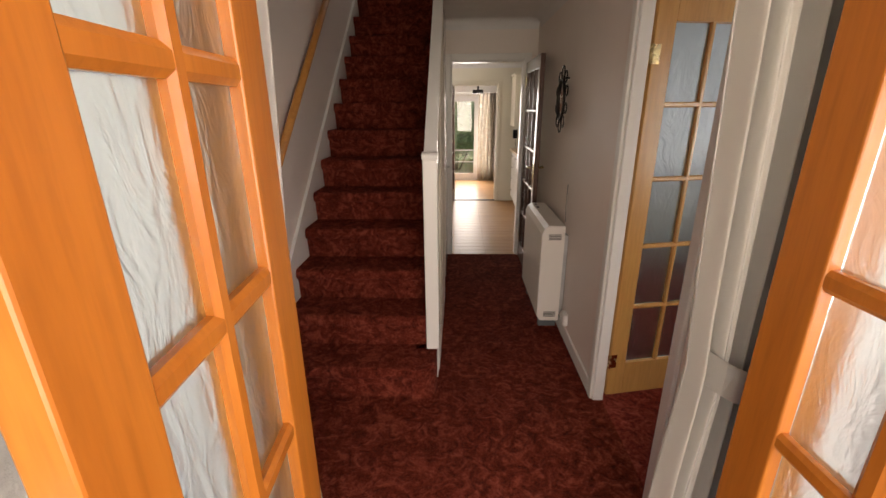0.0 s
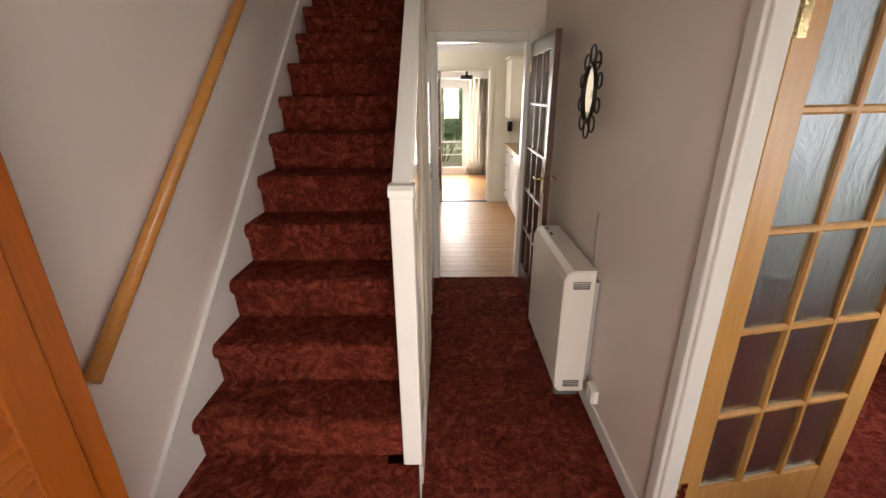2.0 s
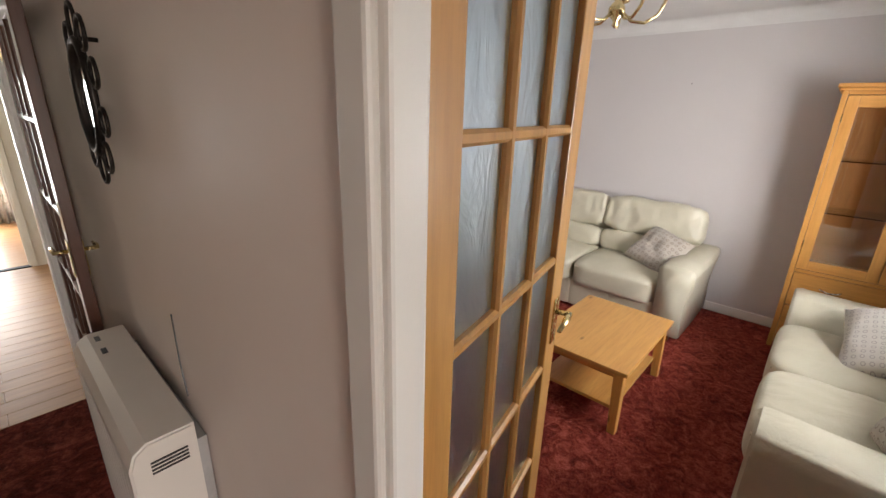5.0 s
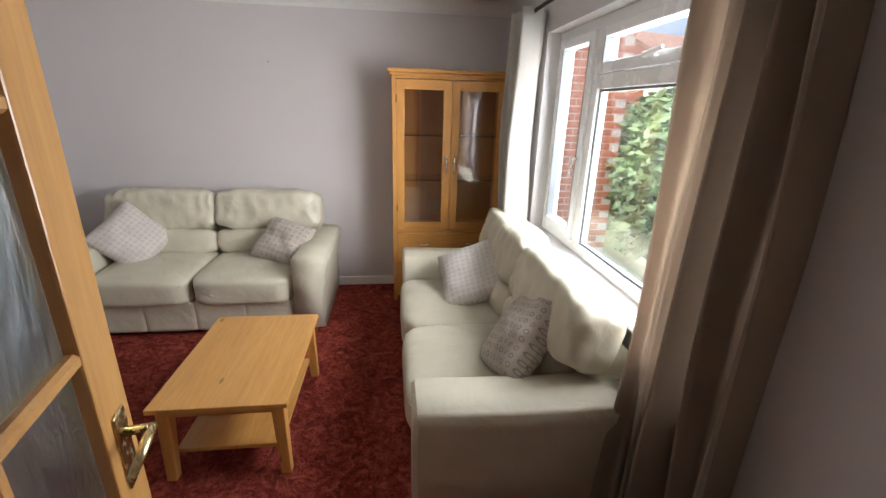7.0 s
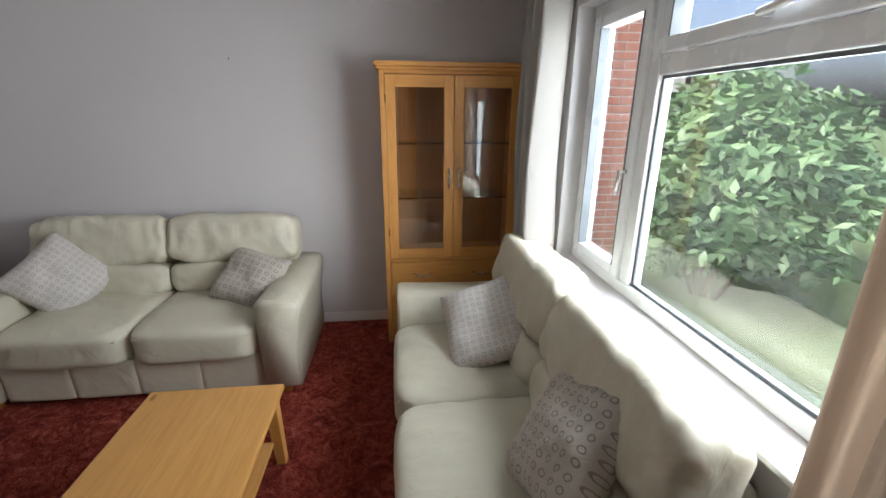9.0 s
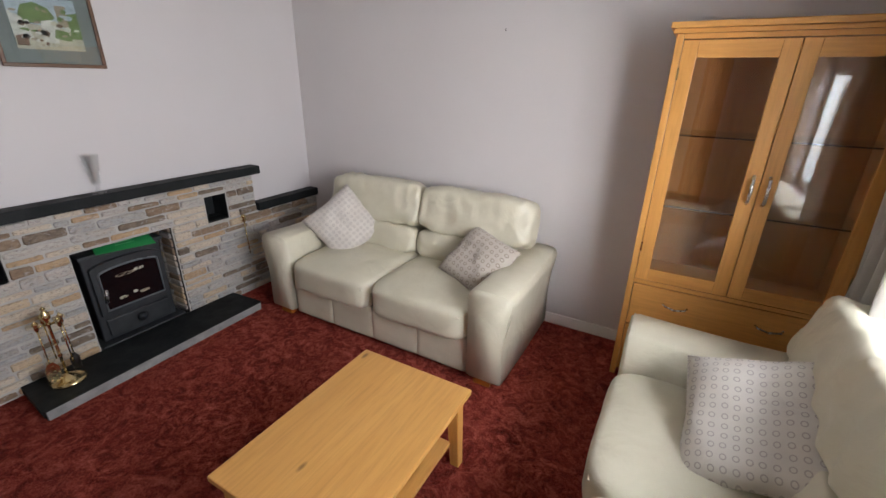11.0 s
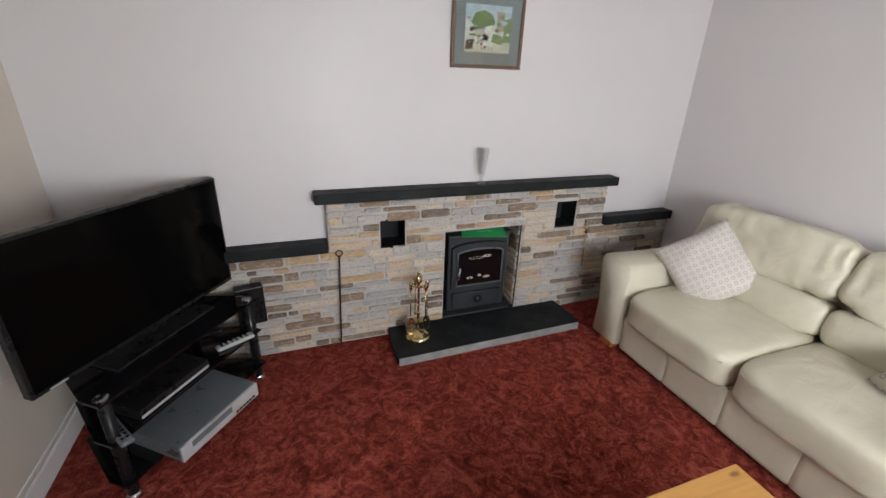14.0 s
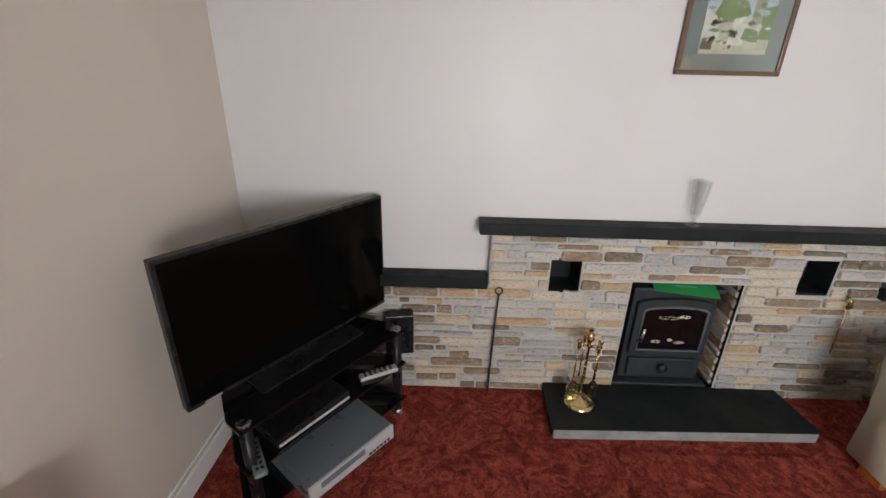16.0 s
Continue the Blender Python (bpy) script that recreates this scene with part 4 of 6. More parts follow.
for a, b in ((7.3, 7.85), (7.85, 8.4), (8.4, 8.9)):
    t = thing("wall_unit", "cream kitchen wall cupboard", "kitchen cabinet", (2.42 if b < 8.5 else 2.24, a, 1.27), group="kitchen wall units")
    dd = 2.845 - t.location.x
    part("body", B(0.02, dd, 0.001, b - a - 0.001, 0, 0.74), "cream", t)
    part("door", B(0, 0.019, 0.003, b - a - 0.003, 0.003, 0.737, bevel=0.005), "cream", t)
    part("cornice", B(-0.02, dd, 0.0, b - a, 0.741, 0.775, bevel=0.006), "cream", t)
ph = thing("wall_phone", "small black wall phone charger above the worktop", "phone", (2.34, 8.985, 1.06))
part("body", B(-0.04, 0.03, -0.04, 0.013, 0, 0.14, bevel=0.008), "black_plastic", ph)
part("cord", tube(bmesh.new(), [(0, -0.01, 0.0), (0.01, -0.005, -0.12), (0.0, -0.01, -0.15)], 0.003, 6), "black_plastic", ph)
solid("threshold_strip", B(1.31, 2.03, 8.985, 9.045, -0.011, 0.004, bevel=0.002), "vent", "dark threshold strip on the kitchen doorway floor", "threshold")
spot = thing("ceiling_spotlight", "small round ceiling spotlight switched on", "ceiling light", (1.44, 7.7, CEIL - 0.1))
part("ring", lathe(bmesh.new(), [(0.05, -0.012), (0.055, -0.001)], 20), "white", spot)
part("bulb", lathe(bmesh.new(), [(0.0, -0.022), (0.02, -0.02), (0.035, -0.0125)], 16), "bulb_lit", spot, "", True)
spot2 = thing("ceiling_spotlight", "small round ceiling spotlight", "ceiling light", (1.62, 7.8, CEIL - 0.1))
part("ring", lathe(bmesh.new(), [(0.03, -0.05), (0.035, -0.001)], 16), "white", spot2)
tiles = thing("tile_splashback", "cream and brown chequered wall tiling beside the doorway", "wall tiles", (0.30, 8.999, 0.12), kind=ST)
part("grout", B(0, 0.94, -0.006, -0.0005, 0, 1.5), "mortar", tiles)
tile_me = {}
for key in ("cream", "p_brown", "p_stone"):
    tile_me[key] = finish("tile", B(0.003, 0.097, -0.012, -0.0055, 0.003, 0.097, bevel=0.002, seg=1), key)
rt = random.Random(4)
for i in range(9):
    for j in range(15):
        ob = new("tile", tile_me["cream" if rt.random() < 0.62 else rt.choice(("p_brown", "p_stone"))])
        ob.parent, ob.location = tiles, (0.01 + i * 0.102, 0, 0.0 + j * 0.1)

# glazed garden door with daylight and greenery beyond
fd = thing("garden_door", "white glazed garden door with glazing bars", "door", (1.12, 12.12, -0.15))
for a, b in ((0.0, 0.11), (0.63, 0.74)):
    part("stile", B(a, b, 0, 0.05, 0, 1.95, bevel=0.004), "upvc", fd)
for a, b in ((0.0, 0.16), (1.84, 1.95)):
    part("rail", B(0.11, 0.63, 0.001, 0.049, a, b, bevel=0.003), "upvc", fd)
for j in (1, 2):
    z = 0.16 + 1.68 * j / 6
    part("glazing_bar", B(0.11, 0.63, 0.012, 0.038, z - 0.01, z + 0.01), "upvc", fd)
p = part("pane", B(0.11, 0.63, 0.022, 0.026, 0.16, 1.84), "glass", fd)
p.visible_shadow = False
c = thing("floral_curtain", "cream curtain with a dark floral print hanging to the floor", "curtain")
part("cloth", cloth(bmesh.new(), (1.84, 11.96, 2.45, 11.96), -0.14, 1.87, 7, 0.09, seed=3.0), "floral", c, "", True)
part("curtain_pole", tube(bmesh.new(), [(0.9, 11.96, 1.885), (2.6, 11.96, 1.885)], 0.012, 8), "white", c)
fan = thing("ceiling_lamp", "small black ceiling lamp in the garden room", "ceiling light", (1.78, 10.9, 2.1))
part("mount", lathe(bmesh.new(), [(0.02, -0.2), (0.02, -0.001)], 12), "black_plastic", fan)
part("shade", lathe(bmesh.new(), [(0.12, -0.27), (0.11, -0.2), (0.02, -0.2)], 18), "black_plastic", fan)


# ---- lounge window ----
win = thing("window_1", "white upvc casement window with an opening top light", "window", (0, 2.25, 0), kind=ST)
x0, x1, z0, z1 = WIN
F = 0.055
def wbox(name, a, b, p, q, y0=0.0, y1=0.065, m="upvc", bev=0.006, parent=win):
    return part(name, B(a, b, y0, y1, p, q, bevel=bev), m, parent)
wbox("frame", x0, x1, z0, z0 + F)
wbox("frame", x0, x1, z1 - F, z1)
wbox("frame", x0, x0 + F, z0 + F, z1 - F, 0.001, 0.064)
wbox("frame", x1 - F, x1, z0 + F, z1 - F, 0.001, 0.064)
MX = 4.52
wbox("mullion", MX - 0.035, MX + 0.035, z0 + F, z1 - F, 0.001, 0.064)
wbox("transom", x0 + F, MX - 0.035, 1.68, 1.75, 0.002, 0.063)
def sash(a, b, p, q, w=0.05):
    s = wbox("sash", a, a + w, p, q, 0.008, 0.078)
    wbox("sash_member", b - w, b, p, q, 0.008, 0.078, parent=s)
    wbox("sash_member", a + w, b - w, p, p + w, 0.009, 0.077, parent=s)
    wbox("sash_member", a + w, b - w, q - w, q, 0.009, 0.077, parent=s)
    g = part("pane", B(a + w, b - w, 0.03, 0.036, p + w, q - w), "glass", s)
    g.visible_shadow = False
    for (u, v, r, t) in ((a + w - 0.004, a + w + 0.004, p + w, q - w), (b - w - 0.004, b - w + 0.004, p + w, q - w)):
        part("gasket", B(u, v, 0.037, 0.0795, r, t), "grey_plastic", s)
    return s
s1 = sash(MX + 0.037, x1 - F, z0 + F, z1 - F)
s2 = sash(x0 + F, MX - 0.037, 1.752, z1 - F)
g = part("pane", B(x0 + F, MX - 0.035, 0.03, 0.036, z0 + F, 1.68), "glass", win)
g.visible_shadow = False
for a, b, p, q in ((x0 + F, MX - 0.035, z0 + F, z0 + F + 0.012), (x0 + F, MX - 0.035, 1.668, 1.68), (MX - 0.047, MX - 0.0352, z0 + F + 0.012, 1.668)):
    part("gasket", B(a, b, 0.0365, 0.046, p, q), "grey_plastic", win)
bm = tube(bmesh.new(), [(4.02, 0.08, 1.79), (4.02, 0.11, 1.79), (3.90, 0.115, 1.805)], [0.012, 0.012, 0.009], 8)
part("handle", bm, "upvc", s2, "white window catch handle", True)
part("handle", tube(bmesh.new(), [(4.585, 0.08, 1.32), (4.585, 0.11, 1.32), (4.585, 0.115, 1.22)], 0.009, 8), "chrome", s1, "", True)
solid("window_sill", B(x0 - 0.03, x1 + 0.02, 2.30, 2.45, 0.775, 0.798, bevel=0.006), "upvc", "white window sill board behind the sofa", "window sill", ST)

rod = thing("window_curtain_pole", "thin dark metal curtain rail over the window", "curtain pole")
part("pole", tube(bmesh.new(), [(2.7, 2.50, 2.13), (5.30, 2.50, 2.13)], 0.011, 10), "iron", rod)
for x in (2.8, 5.24):
    part("bracket", tube(bmesh.new(), [(x, 2.50, 2.13), (x, 2.402, 2.13)], 0.007, 8), "iron", rod)

def near_shape(v):
    return 0.88 + 0.18 * (1 - v), 0.0, 1.0 + 0.1 * (1 - v)
for a, b, folds, seed, lab in ((4.99, 5.42, 5, 5.0, "cream cloth window curtain drawn aside beside the cabinet"), (3.05, 3.53, 5, 7.5, "beige cloth window curtain drawn aside with deep folds, coloured as in shade")):
    c = thing("window_curtain", lab, "curtain", group="window curtains")
    part("cloth", cloth(bmesh.new(), (a, 2.50, b, 2.50), 0.03, 2.15, folds, 0.13, pinch=near_shape, seed=seed), "shaded_beige_fabric" if a < 4 else "white_fabric", c, "", True)
    for k in range(6):
        x = a + (b - a) * (k + 0.5) / 6
        lo = [(x + 0.017 * math.cos(t), 2.50, 2.13 + 0.017 * math.sin(t)) for t in [2 * math.pi * i / 12 for i in range(12)]]
        part("ring", tube(bmesh.new(), lo, 0.002, 6, True), "iron", c)


# ---- sofas ----
def sofa(at, turn, label):
    """A two-seat leather sofa; front towards local -y, back at y = 0."""
    t = thing("sofa", label, "sofa", at, turn, "leather sofas")
    W, D, A = 1.82, 0.86, 0.24
    for s in (-1, 1):
        # arm: broad flat top that leans out, hollow outer side
        prof = [(-A / 2 + 0.012, 0.04), (A / 2 - 0.022, 0.04), (A / 2 - 0.028, 0.28), (A / 2 - 0.014, 0.42), (A / 2 + 0.004, 0.51), (A / 2 + 0.006, 0.56), (A / 2 - 0.02, 0.588), (-A / 2 + 0.05, 0.592), (-A / 2 + 0.004, 0.565)]
        bm = bmesh.new()
        ys = [-D, -D + 0.02, -D + 0.2, -D + 0.45, -0.15, -0.02]
        rings = []
        for k, y in enumerate(ys):
            sh = 0.96 if k == 0 else 1.0
            rings.append([bm.verts.new((s * (W / 2 - A / 2 + px * sh), y, (pz - 0.3) * (0.975 if k == 0 else 1) + 0.3 + 0.012 * math.sin(y * 4))) for px, pz in prof])
        n = len(prof)
        for a, b in zip(rings, rings[1:]):
            for j in range(n):
                bm.faces.new((a[j], a[(j + 1) % n], b[(j + 1) % n], b[j]))
        bm.faces.new(rings[0])
        bm.faces.new(rings[-1])
        bmesh.ops.recalc_face_normals(bm, faces=bm.faces[:])
        bmesh.ops.bevel(bm, geom=[e for e in bm.edges if e.calc_length() < 0.35 and e.calc_face_angle(0) > 0.3], offset=0.010, segments=2, affect="EDGES")
        arm = part("armrest", bm, "leather", t, "", True)
        part("seam", tube(bmesh.new(), [(s * (W / 2 - 0.028), -D + 0.012, 0.05), (s * (W / 2 - 0.034), -D + 0.012, 0.28), (s * (W / 2 + 0.010), -D + 0.012, 0.50)], 0.003, 6), "leather", arm)
    fw = (W - 2 * A) / 4
    for k in range(4):
        xa = -W / 2 + A + fw * k
        bm = bmesh.new()
        puff(bm, xa + fw / 2, -D + 0.07, 0.145, fw + 0.006, 0.07, 0.23, 20, 10, 0.002, 6, k)
        part("front_panel", bm, "leather", t, "", True)
    part("base", B(-W / 2 + A - 0.01, W / 2 - A + 0.01, -D + 0.10, -0.05, 0.06, 0.24, bevel=0.01), "leather", t)
    part("back_frame", B(-W / 2 + 0.14, W / 2 - 0.14, -0.16, -0.005, 0.05, 0.70, bevel=0.03, seg=3), "leather", t, "", True)
    cw = (W - 2 * A) / 2
    for k, s in enumerate((-1, 1)):
        x = s * cw / 2
        bm = bmesh.new()
        puff(bm, x, -0.52, 0.335, cw + 0.014, 0.73, 0.225, 6.0, 22, 0.006, 5, 3.1 * k + at[0], sag=-0.02)
        seat = part("seat_cushion", bm, "leather", t, "", True)
        part("seat_seam", tube(bmesh.new(), [(x + u * cw * 0.44, -0.872 + 0.012 * u * u, 0.390 + 0.006 * math.sin(u * 6 + k)) for u in [-1 + 0.2 * i for i in range(11)]], 0.004, 6), "leather", seat)
        bm = bmesh.new()
        puff(bm, x, -0.245, 0.515, cw + 0.010, 0.22, 0.22, 4.0, 18, 0.008, 7, 5.3 * k + 1 + at[1], Euler((radians(-12), 0, 0)))
        part("lumbar_cushion", bm, "leather", t, "", True)
        bm = bmesh.new()
        puff(bm, x * 1.19, -0.175, 0.752, cw + 0.145, 0.27, 0.33, 5.0, 30, 0.016, 6, 7.7 * k + 2 + at[0], Euler((radians(-14), 0, 0)))
        part("back_cushion", bm, "leather", t, "", True)
    for sx in (-1, 1):
        for y in (-D + 0.05, -0.08):
            xa = sx * (W / 2 - 0.14)
            part("foot", B(xa - 0.05, xa + 0.05, y - 0.03, y + 0.03, 0, 0.055, bevel=0.004), "pine", t, "wooden block foot")
    return t

sofa((5.935, 4.725, 0), -90, "pale cream leather two-seat sofa against the wall with two cushions")
sofa((4.38, 2.425, 0), 180, "pale cream leather two-seat sofa under the window with two cushions")

def cushion(at, rot, w, mat, label, axes=None):
    """A stuffed square cushion; axes gives the directions of two of its edges in place of turns."""
    bm = bmesh.new()
    n = 20
    rows = []
    for side in (1, -1):
        g = []
        for i in range(n + 1):
            r = []
            for j in range(n + 1):
                u, v = -1 + 2 * i / n, -1 + 2 * j / n
                pin = 1 - 0.07 * (1 - abs(u * v))* (abs(u) ** 6 + abs(v) ** 6)
                h = 0.075 * ((1 - u ** 4) * (1 - v ** 4)) ** 0.55
                nz = noise.noise(Vector((u * 2.1 + at[0], v * 2.1, at[1] * 3))) * 0.022 * (1 - max(abs(u), abs(v)) ** 4)
                nz += (0.010 if mat == "cushion_b" else 0.004) * (0.5 - abs(noise.noise(Vector((u * 3.4 + v * 1.5 + at[1], v * 5.5 - u * 1.2, at[0]))))) * (1 - max(abs(u), abs(v)) ** 6) * 2
                r.append(bm.verts.new((u * w / 2 * pin, v * w / 2 * pin, side * h + nz)))
            g.append(r)
        rows.append(g)
        for i in range(n):
            for j in range(n):
                q = (g[i][j], g[i + 1][j], g[i + 1][j + 1], g[i][j + 1])
                bm.faces.new(q if side > 0 else q[::-1])
    bmesh.ops.remove_doubles(bm, verts=bm.verts[:], dist=0.0008)
    t = thing("cushion", label, "cushion", group="sofa cushions")
    t.matrix_world = pose(*at, *rot)
    if axes:
        u = Vector(axes[0]).normalized()
        n3 = u.cross(Vector(axes[1])).normalized()
        t.matrix_world = Matrix.Translation(at) @ Matrix((u, n3.cross(u), n3)).transposed().to_4x4()
    part("cover", bm, mat, t, "", True)
    e = w / 2 * 0.985
    part("piping", tube(bmesh.new(), [(-e, -e, 0), (-e * 0.93, 0, 0), (-e, e, 0), (0, e * 0.93, 0), (e, e, 0), (e * 0.93, 0, 0), (e, -e, 0), (0, -e * 0.93, 0)], 0.004, 6, True), mat, t, "", True)

LAB = "square woven cushion printed with small rings, resting on a sofa"
cushion((5.50, 5.26, 0.60), (52, 45, -78), 0.42, "cushion", LAB)
cushion((5.48, 4.18, 0.565), (42, 12, -112), 0.38, "cushion_b", "taupe woven cushion printed with small rings, slumped on a sofa")
cushion((4.735, 2.83, 0.590), (0, 0, 0), 0.48, "cushion", LAB, ((0.908, 0.014, 0.418), (-0.187, -0.92, 0.33)))
cushion((3.90, 2.785, 0.62), (0, 0, 0), 0.42, "cushion_b", "taupe woven cushion printed with small rings, slumped on a sofa", ((-0.9, -0.12, 0.35), (0.36, -0.63, 0.69)))


# ---- coffee table ----
tb = thing("coffee_table", "golden oak coffee table with a lower shelf", "table", (4.212, 4.073, 0))
part("tabletop", B(-0.40, 0.40, -0.278, 0.278, 0.368, 0.392, bevel=0.004), "oak", tb)
for sy in (-1, 1):
    part("apron", B(-0.34, 0.34, sy * 0.225 - 0.01, sy * 0.225 + 0.01, 0.318, 0.367), "oak", tb)
for sx in (-1, 1):
    part("apron", B(sx * 0.345 - 0.01, sx * 0.345 + 0.01, -0.21, 0.21, 0.318, 0.367), "oak_y", tb)
    for sy in (-1, 1):
        bm = bmesh.new()
        cx, cy = sx * 0.345, sy * 0.228
        a = [bm.verts.new((cx + sx * 0.012 + u * 0.021, cy + sy * 0.012 + v * 0.021, 0.001)) for u, v in ((-1, -1), (1, -1), (1, 1), (-1, 1))]
        b = [bm.verts.new((cx + u * 0.027, cy + v * 0.027, 0.3675)) for u, v in ((-1, -1), (1, -1), (1, 1), (-1, 1))]
        bm.faces.new(a[::-1])
        bm.faces.new(b)
        for i in range(4):
            bm.faces.new((a[i], a[(i + 1) % 4], b[(i + 1) % 4], b[i]))
        bmesh.ops.bevel(bm, geom=bm.edges[:], offset=0.003, segments=1, affect="EDGES")
        part("leg", bm, "oak_z", tb)
part("shelf", B(-0.335, 0.335, -0.22, 0.22, 0.115, 0.135, bevel=0.003), "oak", tb)

# ---- display cabinet: front towards -x ----
cb = thing("display_cabinet", "tall golden oak cabinet with two glazed doors and drawers", "cabinet", (5.592, 2.905, 0))
DW, DD, DH = 0.445, 0.36, 1.80
for s in (-1, 1):
    part("side_panel", B(0.0, DD, s * DW - (0.03 if s > 0 else 0), s * DW + (0 if s > 0 else 0.03), 0, 1.785, bevel=0.003), "oak_z", cb)
part("back_panel", B(DD - 0.015, DD - 0.001, -DW + 0.03, DW - 0.03, 0.1, 1.78), "oak_back", cb)
part("cornice", B(-0.028, DD + 0.004, -DW - 0.028, DW + 0.028, 1.805, 1.83, bevel=0.005), "oak_y", cb, "moulded oak cornice")
part("cornice_step", B(-0.014, DD + 0.002, -DW - 0.014, DW + 0.014, 1.7855, 1.8045, bevel=0.004), "oak_y", cb)
for z in (0.09, 0.60, 1.765):
    part("carcass_board", B(0.002, DD - 0.016, -DW + 0.0305, DW - 0.0305, z, z + 0.02), "oak_y", cb)
part("plinth_rail", B(0.004, 0.03, -DW + 0.031, DW - 0.031, 0.045, 0.089), "oak_y", cb)
for s in (-1, 1):
    ya, yb = (-DW + 0.032, -0.002) if s < 0 else (0.002, DW - 0.032)
    d = part("door", B(-0.002, 0.018, ya, ya + 0.06, 0.625, 1.76, bevel=0.003), "oak_z", cb, "glazed oak door leaf")
    part("stile", B(-0.002, 0.018, yb - 0.06, yb, 0.625, 1.76, bevel=0.003), "oak_z", d)
    part("rail", B(-0.001, 0.017, ya + 0.06, yb - 0.06, 0.625, 0.69, bevel=0.002), "oak_y", d)
    part("rail", B(-0.001, 0.017, ya + 0.06, yb - 0.06, 1.69, 1.76, bevel=0.002), "oak_y", d)
    g = part("pane", B(0.006, 0.010, ya + 0.06, yb - 0.06, 0.69, 1.69), "glass", d)
    g.visible_shadow = False
    y = s * 0.03
    part("handle", tube(bmesh.new(), [(-0.002, y, 1.09), (-0.026, y, 1.105), (-0.030, y, 1.15), (-0.026, y, 1.20), (-0.002, y, 1.215)], 0.007, 8), "chrome", d, "", True)
    for z in (0.78, 1.60):
        ye = ya if s < 0 else yb
        part("hinge", B(-0.004, -0.0022, ye - 0.004, ye + 0.004, z, z + 0.05), "brass", d)
for z in (1.02, 1.36):
    p = part("glass_shelf", B(0.03, DD - 0.02, -DW + 0.032, DW - 0.032, z, z + 0.006), "glass", cb)
    part("shelf_edge", B(0.024, 0.0295, -DW + 0.034, DW - 0.034, z, z + 0.006), "black_glass", cb)
for z0, z1 in ((0.355, 0.595), (0.112, 0.345)):
    d = part("drawer", B(-0.004, 0.018, -DW + 0.033, DW - 0.033, z0, z1, bevel=0.004), "oak_y", cb)
    for y in (-0.20, 0.20):
        z = (z0 + z1) / 2 + 0.03
        part("handle", tube(bmesh.new(), [(-0.004, y - 0.055, z + 0.008), (-0.022, y - 0.045, z + 0.004), (-0.026, y, z - 0.006), (-0.022, y + 0.045, z + 0.004), (-0.004, y + 0.055, z + 0.008)], 0.005, 8), "chrome", d, "", True)


# ---- fireplace ----
YS = 6.0
fp = thing("stone_fireplace", "rustic split stone fireplace wall with dark slate mantel", "fireplace", (0, 0, 0), kind=ST)
X_UP0, X_UP1, Z_LOW, Z_UP = 3.46, 5.34, 0.62, 0.905
bm = bmesh.new()
holed(bm, "y", YS, YF - 0.0005, 2.2575, WX1 - 0.001, 0, Z_LOW, [FIRE, *[(a, b, c, d) for a, b, c, d in NICHES]])
part("mortar_bed", bm, "mortar", fp, "pale rough mortar")
bm = bmesh.new()
holed(bm, "y", YS, YF - 0.0005, X_UP0, X_UP1, Z_LOW, Z_UP, [(FIRE[0], FIRE[1], 0, FIRE[3]), *NICHES])
part("mortar_bed", bm, "mortar", fp, "pale rough mortar")
bm = B(3.40, 5.39, YS - 0.045, YF - 0.001, 0.907, 0.965, bevel=0.006)
part("mantel_shelf", bm, "slate", fp, "thick dark slate mantel shelf")
part("ledge", B(2.258, 3.455, YS - 0.035, YF - 0.001, 0.622, 0.685, bevel=0.006), "slate", fp, "dark slate ledge")
part("ledge", B(5.345, WX1 - 0.002, YS - 0.035, YF - 0.001, 0.622, 0.685, bevel=0.006), "slate", fp, "dark slate ledge")
for a, b, c, d in NICHES:
    nb = part("niche_lining", B(a - 0.004, b + 0.004, 6.16, 6.17, c - 0.004, d + 0.004), "slate", fp, "slate lined niche")
    for u, v in ((a + 0.0008, a + 0.004), (b - 0.004, b - 0.0008)):
        part("niche_side", B(u, v, YS + 0.004, 6.16, c + 0.013, d - 0.001), "slate", nb)
    part("niche_base", B(a + 0.001, b - 0.001, YS + 0.004, 6.16, c + 0.001, c + 0.012), "slate", nb)
bm = bmesh.new()
holed(bm, "x", 4.70, 4.715, YS + 0.004, 6.42, 0, 0.67)
holed(bm, "x", 4.145, 4.16, YS + 0.004, 6.42, 0, 0.67)
part("recess_side", bm, "soot", fp)
bm = bmesh.new()
for k in range(1):
    hx0, hx1, hy0 = 3.77, 5.05, 5.665
    prism(bm, [(hx0 + 0.02, YS - 0.001), (hx0, hy0 + 0.02), (hx0 + 0.01, hy0), (hx1 - 0.02, hy0 + 0.03), (hx1, hy0 + 0.05), (hx1 - 0.02, YS - 0.001)], "z", 0.012, 0.052)
hearth = solid("hearth_slab", bm, "slate", "dark slate hearth slab in front of the stove", "hearth")
bm = prism(bmesh.new(), [(hx0 + 0.006, hy0 + 0.012), (hx0 + 0.010, hy0 - 0.003), (hx1 - 0.018, hy0 + 0.027), (hx1 - 0.02, hy0 + 0.04)], "z", 0.0, 0.050)
part("slab_edge", bm, "slate_edge", hearth, "rough pale sawn edge")
part("bedding", B(hx0 + 0.03, hx1 - 0.03, hy0 + 0.05, YS - 0.002, 0.0, 0.0118), "slate_edge", hearth)

